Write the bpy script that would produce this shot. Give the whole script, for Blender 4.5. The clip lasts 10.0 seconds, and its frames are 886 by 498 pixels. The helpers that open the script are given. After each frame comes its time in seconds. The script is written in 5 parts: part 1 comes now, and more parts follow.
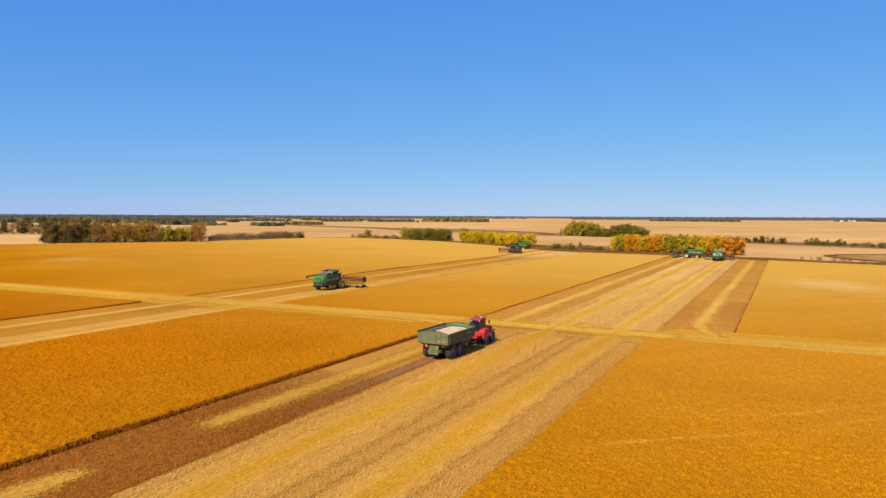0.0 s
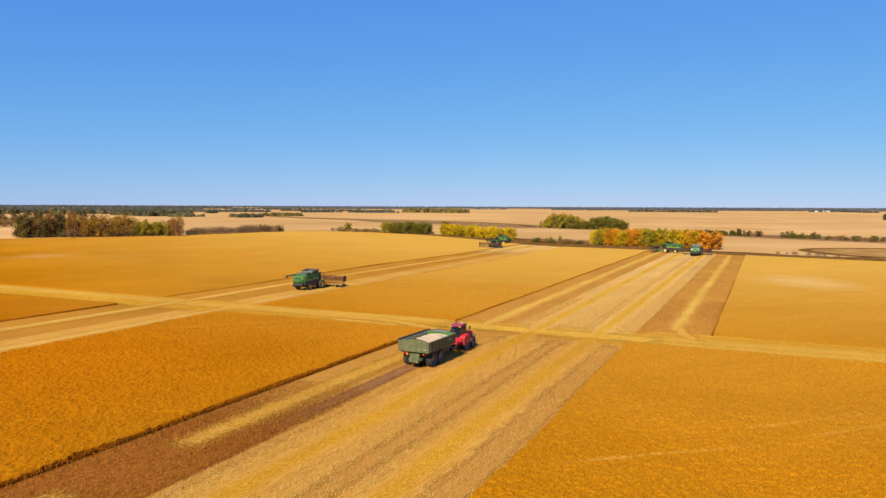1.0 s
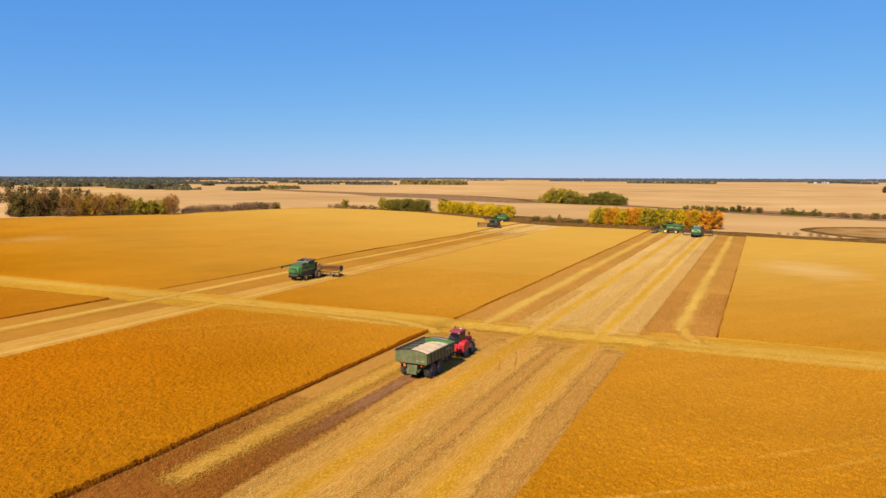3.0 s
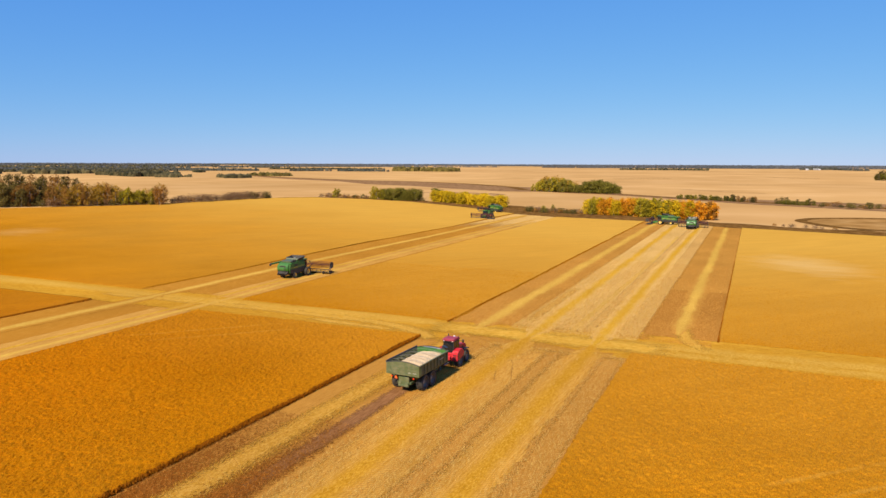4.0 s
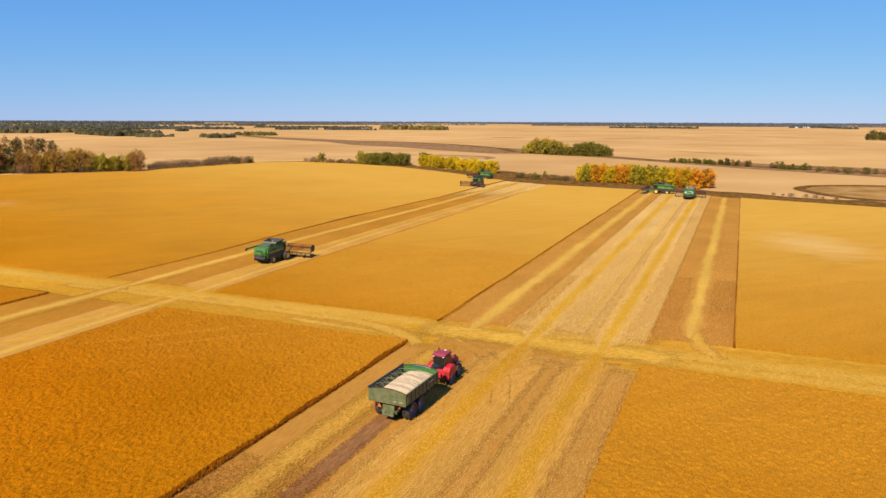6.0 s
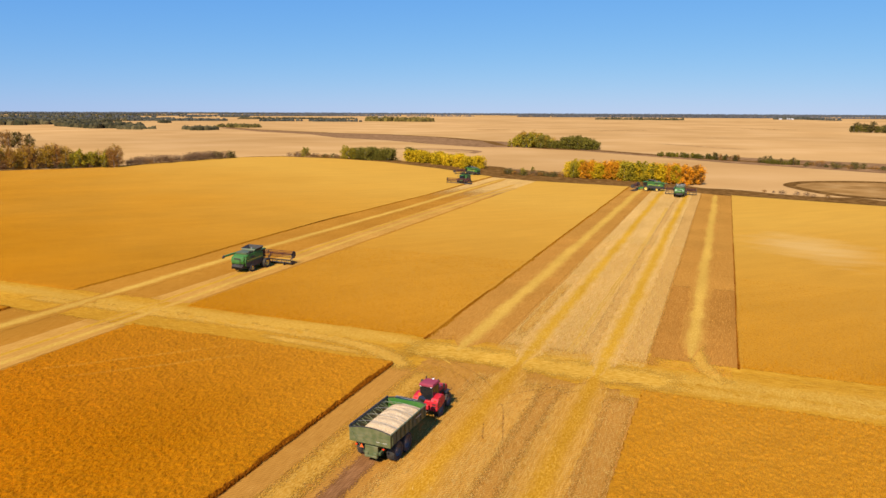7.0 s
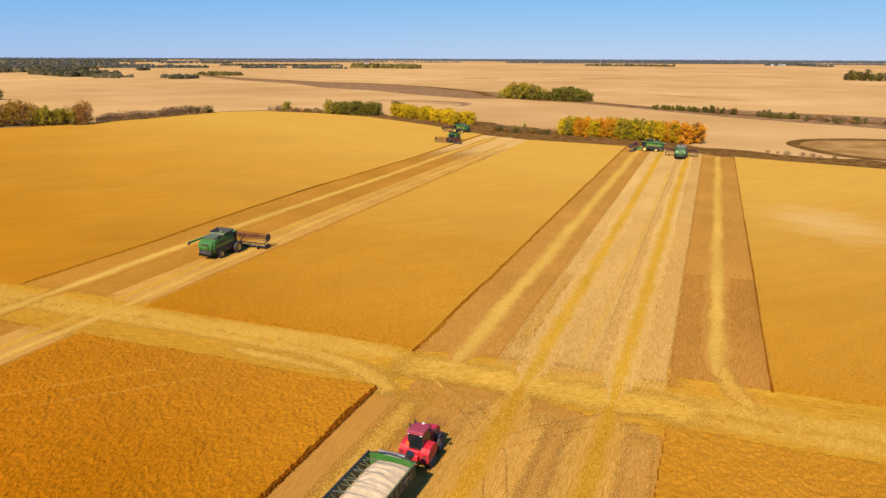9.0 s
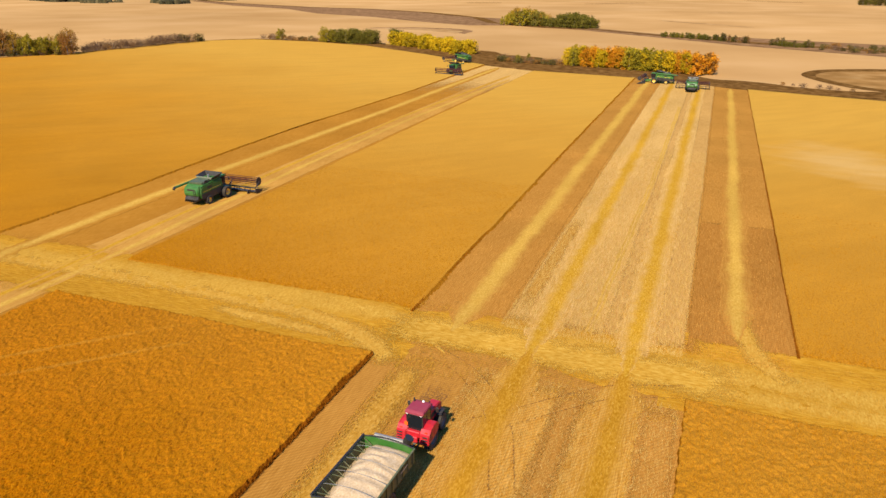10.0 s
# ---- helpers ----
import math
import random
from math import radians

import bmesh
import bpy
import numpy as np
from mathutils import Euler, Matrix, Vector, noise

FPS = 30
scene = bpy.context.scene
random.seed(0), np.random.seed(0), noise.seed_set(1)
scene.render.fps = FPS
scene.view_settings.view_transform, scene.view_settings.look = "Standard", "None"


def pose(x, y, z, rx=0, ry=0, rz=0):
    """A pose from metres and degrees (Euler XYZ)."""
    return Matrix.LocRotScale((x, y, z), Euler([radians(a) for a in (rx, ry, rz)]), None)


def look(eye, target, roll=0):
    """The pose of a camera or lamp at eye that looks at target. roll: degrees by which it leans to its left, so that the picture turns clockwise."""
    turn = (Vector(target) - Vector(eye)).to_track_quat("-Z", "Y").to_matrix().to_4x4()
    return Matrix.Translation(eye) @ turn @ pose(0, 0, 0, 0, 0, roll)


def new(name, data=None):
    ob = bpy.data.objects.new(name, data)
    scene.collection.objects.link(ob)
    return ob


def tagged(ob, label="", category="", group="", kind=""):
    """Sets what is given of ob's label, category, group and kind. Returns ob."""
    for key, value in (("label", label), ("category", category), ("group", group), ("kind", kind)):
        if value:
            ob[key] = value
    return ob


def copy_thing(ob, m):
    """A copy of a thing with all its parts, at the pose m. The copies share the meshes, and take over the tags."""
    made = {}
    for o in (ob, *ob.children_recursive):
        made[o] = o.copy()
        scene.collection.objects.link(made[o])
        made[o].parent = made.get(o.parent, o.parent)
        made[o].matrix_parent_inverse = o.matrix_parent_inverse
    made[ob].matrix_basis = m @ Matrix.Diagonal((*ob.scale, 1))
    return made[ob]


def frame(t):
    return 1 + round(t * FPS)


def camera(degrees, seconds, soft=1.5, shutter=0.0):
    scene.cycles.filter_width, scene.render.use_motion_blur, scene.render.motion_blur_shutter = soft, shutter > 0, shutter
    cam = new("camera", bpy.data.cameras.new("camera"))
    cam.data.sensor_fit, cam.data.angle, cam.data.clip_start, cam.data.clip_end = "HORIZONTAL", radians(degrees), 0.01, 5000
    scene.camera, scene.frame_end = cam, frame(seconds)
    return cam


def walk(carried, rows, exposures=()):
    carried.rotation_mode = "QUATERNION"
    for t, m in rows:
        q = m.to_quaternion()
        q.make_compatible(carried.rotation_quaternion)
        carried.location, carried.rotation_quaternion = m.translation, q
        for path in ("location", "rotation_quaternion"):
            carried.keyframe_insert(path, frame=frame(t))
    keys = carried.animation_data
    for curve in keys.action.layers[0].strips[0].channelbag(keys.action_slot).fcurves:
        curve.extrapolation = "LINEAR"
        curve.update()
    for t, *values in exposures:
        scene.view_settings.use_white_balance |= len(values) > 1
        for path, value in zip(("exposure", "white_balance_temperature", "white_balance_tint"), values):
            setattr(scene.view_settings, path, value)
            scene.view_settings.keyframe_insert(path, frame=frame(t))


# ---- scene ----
cam = camera(64.8, 10.0)
METRES, EYE, TILT, LEAN, TURN = 50.7, 16.9, -2.63, -0.23, 26.3
ROWS = [
    (0.0, 0.0, 0.0, 0.0, -0.0, 0.0, 0.0),
    (0.5, -0.0002, 0.0013, 0.0207, -0.95, -0.32, 0.04),
    (1.0, -0.0002, 0.0033, 0.0411, -1.61, -0.81, 0.08),
    (1.5, -0.0001, 0.0092, 0.0617, -1.64, -1.4, 0.09),
    (2.0, -0.0002, 0.0214, 0.0824, -1.61, -1.99, 0.09),
    (2.5, 0.0001, 0.04, 0.1031, -1.59, -2.6, 0.11),
    (4.0, 0.0024, 0.1395, 0.1641, -2.38, -4.34, 0.14),
    (4.5, 0.0034, 0.185, 0.185, -2.6, -4.89, 0.16),
    (5.0, 0.0048, 0.235, 0.2056, -2.82, -5.76, 0.15),
    (5.5, 0.0068, 0.2894, 0.2264, -3.1, -6.93, 0.17),
    (7.0, 0.0144, 0.4694, 0.2911, -4.49, -8.51, 0.21),
    (7.5, 0.0172, 0.5333, 0.3136, -5.41, -8.58, 0.24),
    (8.0, 0.0206, 0.5984, 0.336, -5.53, -8.57, 0.25),
    (8.5, 0.0253, 0.6648, 0.3571, -5.5, -9.77, 0.26),
    (9.0, 0.0303, 0.7318, 0.3756, -5.5, -12.78, 0.28),
    (9.5, 0.0355, 0.7998, 0.3876, -5.5, -16.18, 0.28),
    (10.0, 0.0411, 0.8684, 0.3933, -5.5, -18.47, 0.31),
]
walk(cam, [(t, pose(0, 0, EYE, TILT, LEAN, TURN) @ pose(METRES * x, METRES * y, METRES * z, 90 + pitch, roll, yaw)) for t, x, y, z, yaw, pitch, roll in ROWS], exposures=[(0.0, 0.52), (10.0, 0.52)])

# ---- light ----
SUN_FROM = Vector((-0.04, -1.0, 0.0)).normalized()
SUN_HIGH = radians(42)
world = bpy.data.worlds.new("sky")
scene.world = world
world.use_nodes = True
wn = world.node_tree.nodes
sky = wn.new("ShaderNodeTexSky")
sky.sky_type = "NISHITA"
sky.sun_disc = False
sky.sun_elevation = SUN_HIGH
sky.sun_rotation = math.atan2(SUN_FROM.x, SUN_FROM.y)
sky.altitude = 600
sky.air_density, sky.dust_density, sky.ozone_density = 1.0, 0.0, 8.0
wn["Background"].inputs["Strength"].default_value = 0.091
# a clear, deep blue autumn sky
split, merge = wn.new("ShaderNodeSeparateColor"), wn.new("ShaderNodeCombineColor")
world.node_tree.links.new(sky.outputs[0], split.inputs[0])
for k, (power, gain) in enumerate(((0.85, 0.62), (0.56, 1.40), (0.18, 4.5))):
    a, b = wn.new("ShaderNodeMath"), wn.new("ShaderNodeMath")
    a.operation, b.operation = "POWER", "MULTIPLY"
    a.inputs[1].default_value, b.inputs[1].default_value = power, gain
    world.node_tree.links.new(split.outputs[k], a.inputs[0])
    world.node_tree.links.new(a.outputs[0], b.inputs[0])
    world.node_tree.links.new(b.outputs[0], merge.inputs[k])
world.node_tree.links.new(merge.outputs[0], wn["Background"].inputs["Color"])
lamp = bpy.data.lights.new("sun", "SUN")
lamp.energy, lamp.angle, lamp.color = 5.0, radians(0.5), (1.0, 0.89, 0.72)
sun = new("sun", lamp)
d = SUN_FROM * math.cos(SUN_HIGH) + Vector((0, 0, math.sin(SUN_HIGH)))
sun.matrix_world = look(d * 500, (0, 0, 0))


# ---- materials ----
ALBEDO_SCALE = 0.76  # scales base colours down against the raised exposure, which deepens shade


# A base colour scaled for that light balance.
def dry(c):
    return tuple(ALBEDO_SCALE * v for v in c)


def material(name, rough=0.8, metal=0.0, gloss=0.3):
    m = bpy.data.materials.new(name)
    m.use_nodes = True
    p = m.node_tree.nodes["Principled BSDF"]
    p.inputs["Roughness"].default_value = rough
    p.inputs["Metallic"].default_value = metal
    p.inputs["Specular IOR Level"].default_value = gloss
    return m, m.node_tree.nodes, m.node_tree.links, p


def noise_node(n, l, scale, detail=4.0, stretch=(1, 1, 1), source="Object"):
    at = n.new("ShaderNodeTexCoord")
    mp = n.new("ShaderNodeMapping")
    mp.inputs["Scale"].default_value = stretch
    tx = n.new("ShaderNodeTexNoise")
    tx.inputs["Scale"].default_value = scale
    tx.inputs["Detail"].default_value = detail
    l.new(at.outputs[source], mp.inputs["Vector"])
    l.new(mp.outputs[0], tx.inputs["Vector"])
    return tx


def ramp_node(n, l, fac, stops):
    r = n.new("ShaderNodeValToRGB")
    e = r.color_ramp.elements
    while len(e) < len(stops):
        e.new(0.5)
    for k, (at, col) in zip(e, stops):
        k.position, k.color = at, (*col, 1)
    l.new(fac, r.inputs["Fac"])
    return r


def mix_node(n, l, a, b, fac, kind="MIX"):
    x = n.new("ShaderNodeMix")
    x.data_type, x.blend_type = "RGBA", kind
    if isinstance(fac, float):
        x.inputs[0].default_value = fac
    else:
        l.new(fac, x.inputs[0])
    for sock, v in ((6, a), (7, b)):
        if isinstance(v, tuple):
            x.inputs[sock].default_value = (*v, 1)
        else:
            l.new(v, x.inputs[sock])
    return x.outputs[2]


def bump_node(n, l, p, height, strength, dist=0.1):
    b = n.new("ShaderNodeBump")
    b.inputs["Strength"].default_value = strength
    b.inputs["Distance"].default_value = dist
    l.new(height, b.inputs["Height"])
    l.new(b.outputs[0], p.inputs["Normal"])


def field_colour(n, l, dark, mid, light, grain, stretch=(1, 1, 1), wide=0.03, wide_stretch=(1, 1, 1), contrast=0.18, patchy=0.1, rows=0.0, gaps=0.0, detail=5.0):
    """Grain at two scales over broad patches, with drilled rows where asked. Gives the colour and the grain's noise."""
    g = noise_node(n, l, grain, detail, stretch)
    c = ramp_node(n, l, g.outputs[0], [(0.5 - contrast, dry(dark)), (0.5 - gaps, dry(mid)), (0.5 + contrast, dry(light))])
    w = noise_node(n, l, wide, 3.0, wide_stretch)
    tone = ramp_node(n, l, w.outputs[0], [(0.32, (1 - patchy, 1 - patchy * 1.1, 1 - patchy * 1.3)), (0.68, (1 + patchy * 0.8, 1 + patchy * 0.8, 1 + patchy * 0.8))])
    out = mix_node(n, l, c.outputs[0], tone.outputs[0], 1.0, "MULTIPLY")
    if rows:
        out = drilled_rows(n, l, out, 45, 0.32, rows)
    return out, g


def drilled_rows(n, l, colour, turn, period, amount):
    """Stubble stands in drilled rows with darker soil between them."""
    at, vr, tx = n.new("ShaderNodeTexCoord"), n.new("ShaderNodeVectorRotate"), n.new("ShaderNodeTexWave")
    vr.rotation_type = "Z_AXIS"
    vr.inputs["Angle"].default_value = radians(-turn)
    tx.wave_type, tx.bands_direction = "BANDS", "Y"
    tx.inputs["Scale"].default_value = 0.314 / period
    tx.inputs["Distortion"].default_value = 2.5
    tx.inputs["Detail"].default_value = 3.0
    tx.inputs["Detail Scale"].default_value = 1.5
    l.new(at.outputs["Object"], vr.inputs["Vector"])
    l.new(vr.outputs[0], tx.inputs["Vector"])
    tone = ramp_node(n, l, tx.outputs["Fac"], [(0.1, (1 - amount, 1 - amount, 1 - amount * 0.8)), (0.7, (1 + amount * 0.4,) * 3)])
    return mix_node(n, l, colour, tone.outputs[0], 1.0, "MULTIPLY")


def field_material(name, dark, mid, light, grain, stretch=(1, 1, 1), wide=0.03, bump=0.5, dist=0.12, rough=0.9, wide_stretch=(1, 1, 1), contrast=0.18, sheen=0.0, patchy=0.1, rows=0.0, gaps=0.0, detail=5.0, fade=False):
    """Crop, stubble or soil; where fade, loose cover that thins out at its edges."""
    m, n, l, p = material(name, rough, gloss=0.0)
    p.inputs["Sheen Weight"].default_value = sheen
    p.inputs["Sheen Roughness"].default_value = 0.5
    p.inputs["Sheen Tint"].default_value = (1.0, 0.65, 0.15, 1)
    c, g = field_colour(n, l, dark, mid, light, grain, stretch, wide, wide_stretch, contrast, patchy, rows, gaps, detail)
    l.new(c, p.inputs["Base Color"])
    bump_node(n, l, p, g.outputs[0], bump, dist)
    if fade:
        thin_out(n, l, p)
    return m


def thin_out(n, l, p):
    """Strewn straw lies in wisps towards its edge, with bare gaps between them."""
    thin = n.new("ShaderNodeAttribute")
    thin.attribute_name = "thin"
    g = noise_node(n, l, 5.5, 8.0, (1, 0.6, 1))
    g.inputs["Roughness"].default_value = 0.8
    a = n.new("ShaderNodeMath")
    a.operation = "MULTIPLY_ADD"
    a.inputs[1].default_value = 2.2
    l.new(g.outputs[0], a.inputs[0])
    l.new(thin.outputs["Fac"], a.inputs[2])
    f = n.new("ShaderNodeMapRange")
    f.inputs["From Min"].default_value, f.inputs["From Max"].default_value = 1.38, 1.66
    f.inputs["To Min"].default_value, f.inputs["To Max"].default_value = 1.0, 0.0
    l.new(a.outputs[0], f.inputs["Value"])
    l.new(f.outputs[0], p.inputs["Alpha"])


def worn_spots(m, spots, colour):
    """Pale, thin-standing spots at given places (x, y, half width, half depth, turn, strength), with frayed outlines."""
    n, l = m.node_tree.nodes, m.node_tree.links
    p = n["Principled BSDF"]
    was = p.inputs["Base Color"].links[0].from_socket
    fray = noise_node(n, l, 0.25, 6.0, (0.4, 1, 1))
    for x, y, rx, ry, turn, most in spots:
        at, mp, ln = n.new("ShaderNodeTexCoord"), n.new("ShaderNodeMapping"), n.new("ShaderNodeVectorMath")
        mp.vector_type = "TEXTURE"
        mp.inputs["Location"].default_value = (x, y, 0)
        mp.inputs["Rotation"].default_value = (0, 0, radians(turn))
        mp.inputs["Scale"].default_value = (rx, ry, 1e6)
        ln.operation = "LENGTH"
        l.new(at.outputs["Object"], mp.inputs["Vector"])
        l.new(mp.outputs[0], ln.inputs[0])
        a = n.new("ShaderNodeMath")
        a.operation = "MULTIPLY_ADD"
        a.inputs[1].default_value, a.inputs[2].default_value = 1.3, -0.65
        l.new(fray.outputs[0], a.inputs[0])
        b = n.new("ShaderNodeMath")
        b.operation = "ADD"
        l.new(a.outputs[0], b.inputs[0])
        l.new(ln.outputs["Value"], b.inputs[1])
        f = ramp_node(n, l, b.outputs[0], [(0.1, (most,) * 3), (1.0, (0, 0, 0))])
        was = mix_node(n, l, was, dry(colour), f.outputs[0])
    l.new(was, p.inputs["Base Color"])


# Dark grain follows the bump's hollows: stems showing, plus tuft shade put into colour.
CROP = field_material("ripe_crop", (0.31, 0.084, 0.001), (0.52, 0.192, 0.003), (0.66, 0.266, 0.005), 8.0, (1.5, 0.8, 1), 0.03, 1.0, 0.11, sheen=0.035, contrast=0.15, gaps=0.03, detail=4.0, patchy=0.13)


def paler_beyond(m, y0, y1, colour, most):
    """Crop paler towards the far middle, with haze and light falloff put into its colour."""
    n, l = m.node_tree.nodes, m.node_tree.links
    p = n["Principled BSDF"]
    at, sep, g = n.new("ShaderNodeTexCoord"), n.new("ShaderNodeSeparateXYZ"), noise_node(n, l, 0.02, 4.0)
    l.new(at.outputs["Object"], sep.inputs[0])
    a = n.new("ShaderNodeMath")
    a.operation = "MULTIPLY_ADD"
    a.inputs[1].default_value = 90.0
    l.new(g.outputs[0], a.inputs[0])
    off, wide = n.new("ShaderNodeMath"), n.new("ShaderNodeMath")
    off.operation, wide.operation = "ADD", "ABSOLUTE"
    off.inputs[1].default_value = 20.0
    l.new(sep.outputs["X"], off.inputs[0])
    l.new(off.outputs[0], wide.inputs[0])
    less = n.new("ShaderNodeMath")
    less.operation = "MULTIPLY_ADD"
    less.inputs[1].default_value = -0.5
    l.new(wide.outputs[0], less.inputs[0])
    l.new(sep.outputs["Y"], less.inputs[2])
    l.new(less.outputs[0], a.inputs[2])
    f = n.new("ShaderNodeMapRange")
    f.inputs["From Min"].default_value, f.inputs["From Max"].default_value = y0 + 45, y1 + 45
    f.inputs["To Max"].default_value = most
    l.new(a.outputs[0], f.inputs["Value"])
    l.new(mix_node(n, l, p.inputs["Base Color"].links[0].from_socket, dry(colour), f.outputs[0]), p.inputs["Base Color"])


def dim_towards(m, x0, x1, y0, y1, tint):
    """Dims and reddens one corner: shade seen between the stalks put into the crop's colour."""
    n, l = m.node_tree.nodes, m.node_tree.links
    p = n["Principled BSDF"]
    at, sep, both = n.new("ShaderNodeTexCoord"), n.new("ShaderNodeSeparateXYZ"), n.new("ShaderNodeMath")
    l.new(at.outputs["Object"], sep.inputs[0])
    both.operation = "MULTIPLY"
    for k, (axis, a, b) in enumerate((("X", x0, x1), ("Y", y0, y1))):
        f = n.new("ShaderNodeMapRange")
        f.interpolation_type = "SMOOTHSTEP"
        f.inputs["From Min"].default_value, f.inputs["From Max"].default_value = a, b
        l.new(sep.outputs[axis], f.inputs["Value"])
        l.new(f.outputs[0], both.inputs[k])
    tone = mix_node(n, l, (1.0, 1.0, 1.0), tint, both.outputs[0])
    l.new(mix_node(n, l, p.inputs["Base Color"].links[0].from_socket, tone, 1.0, "MULTIPLY"), p.inputs["Base Color"])


dim_towards(CROP, -20, -85, 135, 50, (0.935, 0.735, 0.48))
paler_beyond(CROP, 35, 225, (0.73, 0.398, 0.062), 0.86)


def drill_rows(m, turn, amount):
    """Faint streaks along the direction in which the field was sown."""
    n, l = m.node_tree.nodes, m.node_tree.links
    p = n["Principled BSDF"]
    g = noise_node(n, l, 0.5, 5.0, (0.12, 0.6, 1))
    mp = g.inputs["Vector"].links[0].from_node
    at = mp.inputs["Vector"].links[0].from_socket
    vr = n.new("ShaderNodeVectorRotate")
    vr.rotation_type = "Z_AXIS"
    vr.inputs["Angle"].default_value = radians(-turn)
    l.new(at, vr.inputs["Vector"])
    l.new(vr.outputs[0], mp.inputs["Vector"])
    tone = ramp_node(n, l, g.outputs[0], [(0.35, (1 - amount, 1 - amount * 1.25, 1 - amount * 1.4)), (0.65, (1 + amount * 0.7,) * 3)])
    l.new(mix_node(n, l, p.inputs["Base Color"].links[0].from_socket, tone.outputs[0], 1.0, "MULTIPLY"), p.inputs["Base Color"])


drill_rows(CROP, 45, 0.04)
worn_spots(CROP, [(10, 200, 14, 24, 22, 0.5), (-238, 170, 14, 16, 24, 0.22)], (0.80, 0.52, 0.19))
worn_spots(CROP, [(-76.6, 84.5, 16, 0.45, 45, 0.35), (-71.2, 84.2, 14, 0.45, 43.5, 0.35), (-8, 53.2, 11.5, 0.4, 38, 0.5), (6, 66, 9, 0.4, 45, 0.4), (2.5, 67, 11, 0.4, 43, 0.35)], (0.74, 0.38, 0.05))
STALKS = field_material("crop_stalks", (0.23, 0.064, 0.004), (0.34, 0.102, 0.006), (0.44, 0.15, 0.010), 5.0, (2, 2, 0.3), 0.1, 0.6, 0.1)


STUBBLE = dict(grain=3.6, stretch=(4, 0.16, 1))
ON_BROWN = dict(STUBBLE, dark=(0.39, 0.165, 0.024), mid=(0.525, 0.235, 0.038), light=(0.64, 0.315, 0.06), wide=0.06, contrast=0.24, rows=0.13)
ON_PALE = dict(STUBBLE, dark=(0.56, 0.300, 0.070), mid=(0.71, 0.405, 0.108), light=(0.86, 0.55, 0.19), wide=0.10, contrast=0.22, wide_stretch=(1.2, 0.35, 1), patchy=0.1, rows=0.13)
ON_GOLD = dict(STUBBLE, dark=(0.45, 0.195, 0.022), mid=(0.62, 0.300, 0.044), light=(0.79, 0.445, 0.10), wide=0.10, contrast=0.22, wide_stretch=(1.5, 0.25, 1), patchy=0.14, rows=0.13)
ON_DULL = dict(dark=(0.36, 0.146, 0.022), mid=(0.47, 0.203, 0.034), light=(0.56, 0.262, 0.05), grain=3.0, stretch=(4, 0.2, 1), wide=0.06, contrast=0.22, rows=0.13)
ON_CUT = dict(STUBBLE, dark=(0.37, 0.15, 0.014), mid=(0.49, 0.21, 0.024), light=(0.60, 0.28, 0.045), wide=0.06, contrast=0.24)
ON_CUT_GOLD = dict(STUBBLE, dark=(0.48, 0.220, 0.032), mid=(0.61, 0.300, 0.055), light=(0.72, 0.39, 0.09), wide=0.10, contrast=0.22)
ON_BAND = dict(dark=(0.47, 0.205, 0.0118), mid=(0.60, 0.285, 0.0207), light=(0.71, 0.38, 0.0407), grain=2.2, stretch=(0.3, 3, 1), wide=0.12, wide_stretch=(0.25, 1.6, 1))


def windrow_material(name, dark, mid, light, under):
    """Loose straw, with more and more of the stubble under it showing towards the ridge's foot."""
    m, n, l, p = material(name, 0.9, gloss=0.0)
    low, _ = field_colour(n, l, **under)
    straw, g = field_colour(n, l, dark, mid, light, 4.2, (1.6, 0.6, 1), 0.05)
    thin = n.new("ShaderNodeAttribute")
    thin.attribute_name = "thin"
    fine, broad = noise_node(n, l, 4.0, 8.0, (1, 0.5, 1)), noise_node(n, l, 0.35, 3.0, (1, 0.5, 1))
    fine.inputs["Roughness"].default_value = 0.75
    a, b, f = n.new("ShaderNodeMath"), n.new("ShaderNodeMath"), n.new("ShaderNodeMapRange")
    a.operation, b.operation = "MULTIPLY_ADD", "MULTIPLY_ADD"
    a.inputs[1].default_value, b.inputs[1].default_value = 0.9, 0.6
    l.new(fine.outputs[0], a.inputs[0])
    l.new(thin.outputs["Fac"], a.inputs[2])
    l.new(broad.outputs[0], b.inputs[0])
    l.new(a.outputs[0], b.inputs[2])
    f.interpolation_type = "SMOOTHSTEP"
    f.inputs["From Min"].default_value, f.inputs["From Max"].default_value = 0.86, 1.5
    l.new(b.outputs[0], f.inputs["Value"])
    l.new(mix_node(n, l, straw, low, f.outputs[0]), p.inputs["Base Color"])
    p.inputs["Sheen Weight"].default_value = 0.05
    p.inputs["Sheen Roughness"].default_value = 0.5
    p.inputs["Sheen Tint"].default_value = (1.0, 0.65, 0.15, 1)
    bump_node(n, l, p, g.outputs[0], 0.4, 0.05)
    return m


GOLDEN = ((0.50, 0.235, 0.0133), (0.625, 0.315, 0.0237), (0.73, 0.41, 0.0481))
FADED = ((0.57, 0.305, 0.040), (0.67, 0.375, 0.060), (0.76, 0.46, 0.09))
DULL_STRAW = ((0.46, 0.215, 0.022), (0.575, 0.285, 0.038), (0.69, 0.375, 0.07))
LOOSE_DULL = field_material("loose_straw_windrow", *DULL_STRAW, 4.2, (1.6, 0.6, 1), 0.05, 0.4, 0.05, fade=True)
LOOSE_PALE = field_material("loose_pale_straw", (0.58, 0.288, 0.0333), (0.68, 0.363, 0.0518), (0.77, 0.45, 0.0814), 4.2, (1.6, 0.6, 1), 0.05, 0.4, 0.05, fade=True)
BAND_STRAW = windrow_material("flattened_straw", (0.57, 0.285, 0.031), (0.66, 0.355, 0.047), (0.75, 0.44, 0.073), ON_BAND)
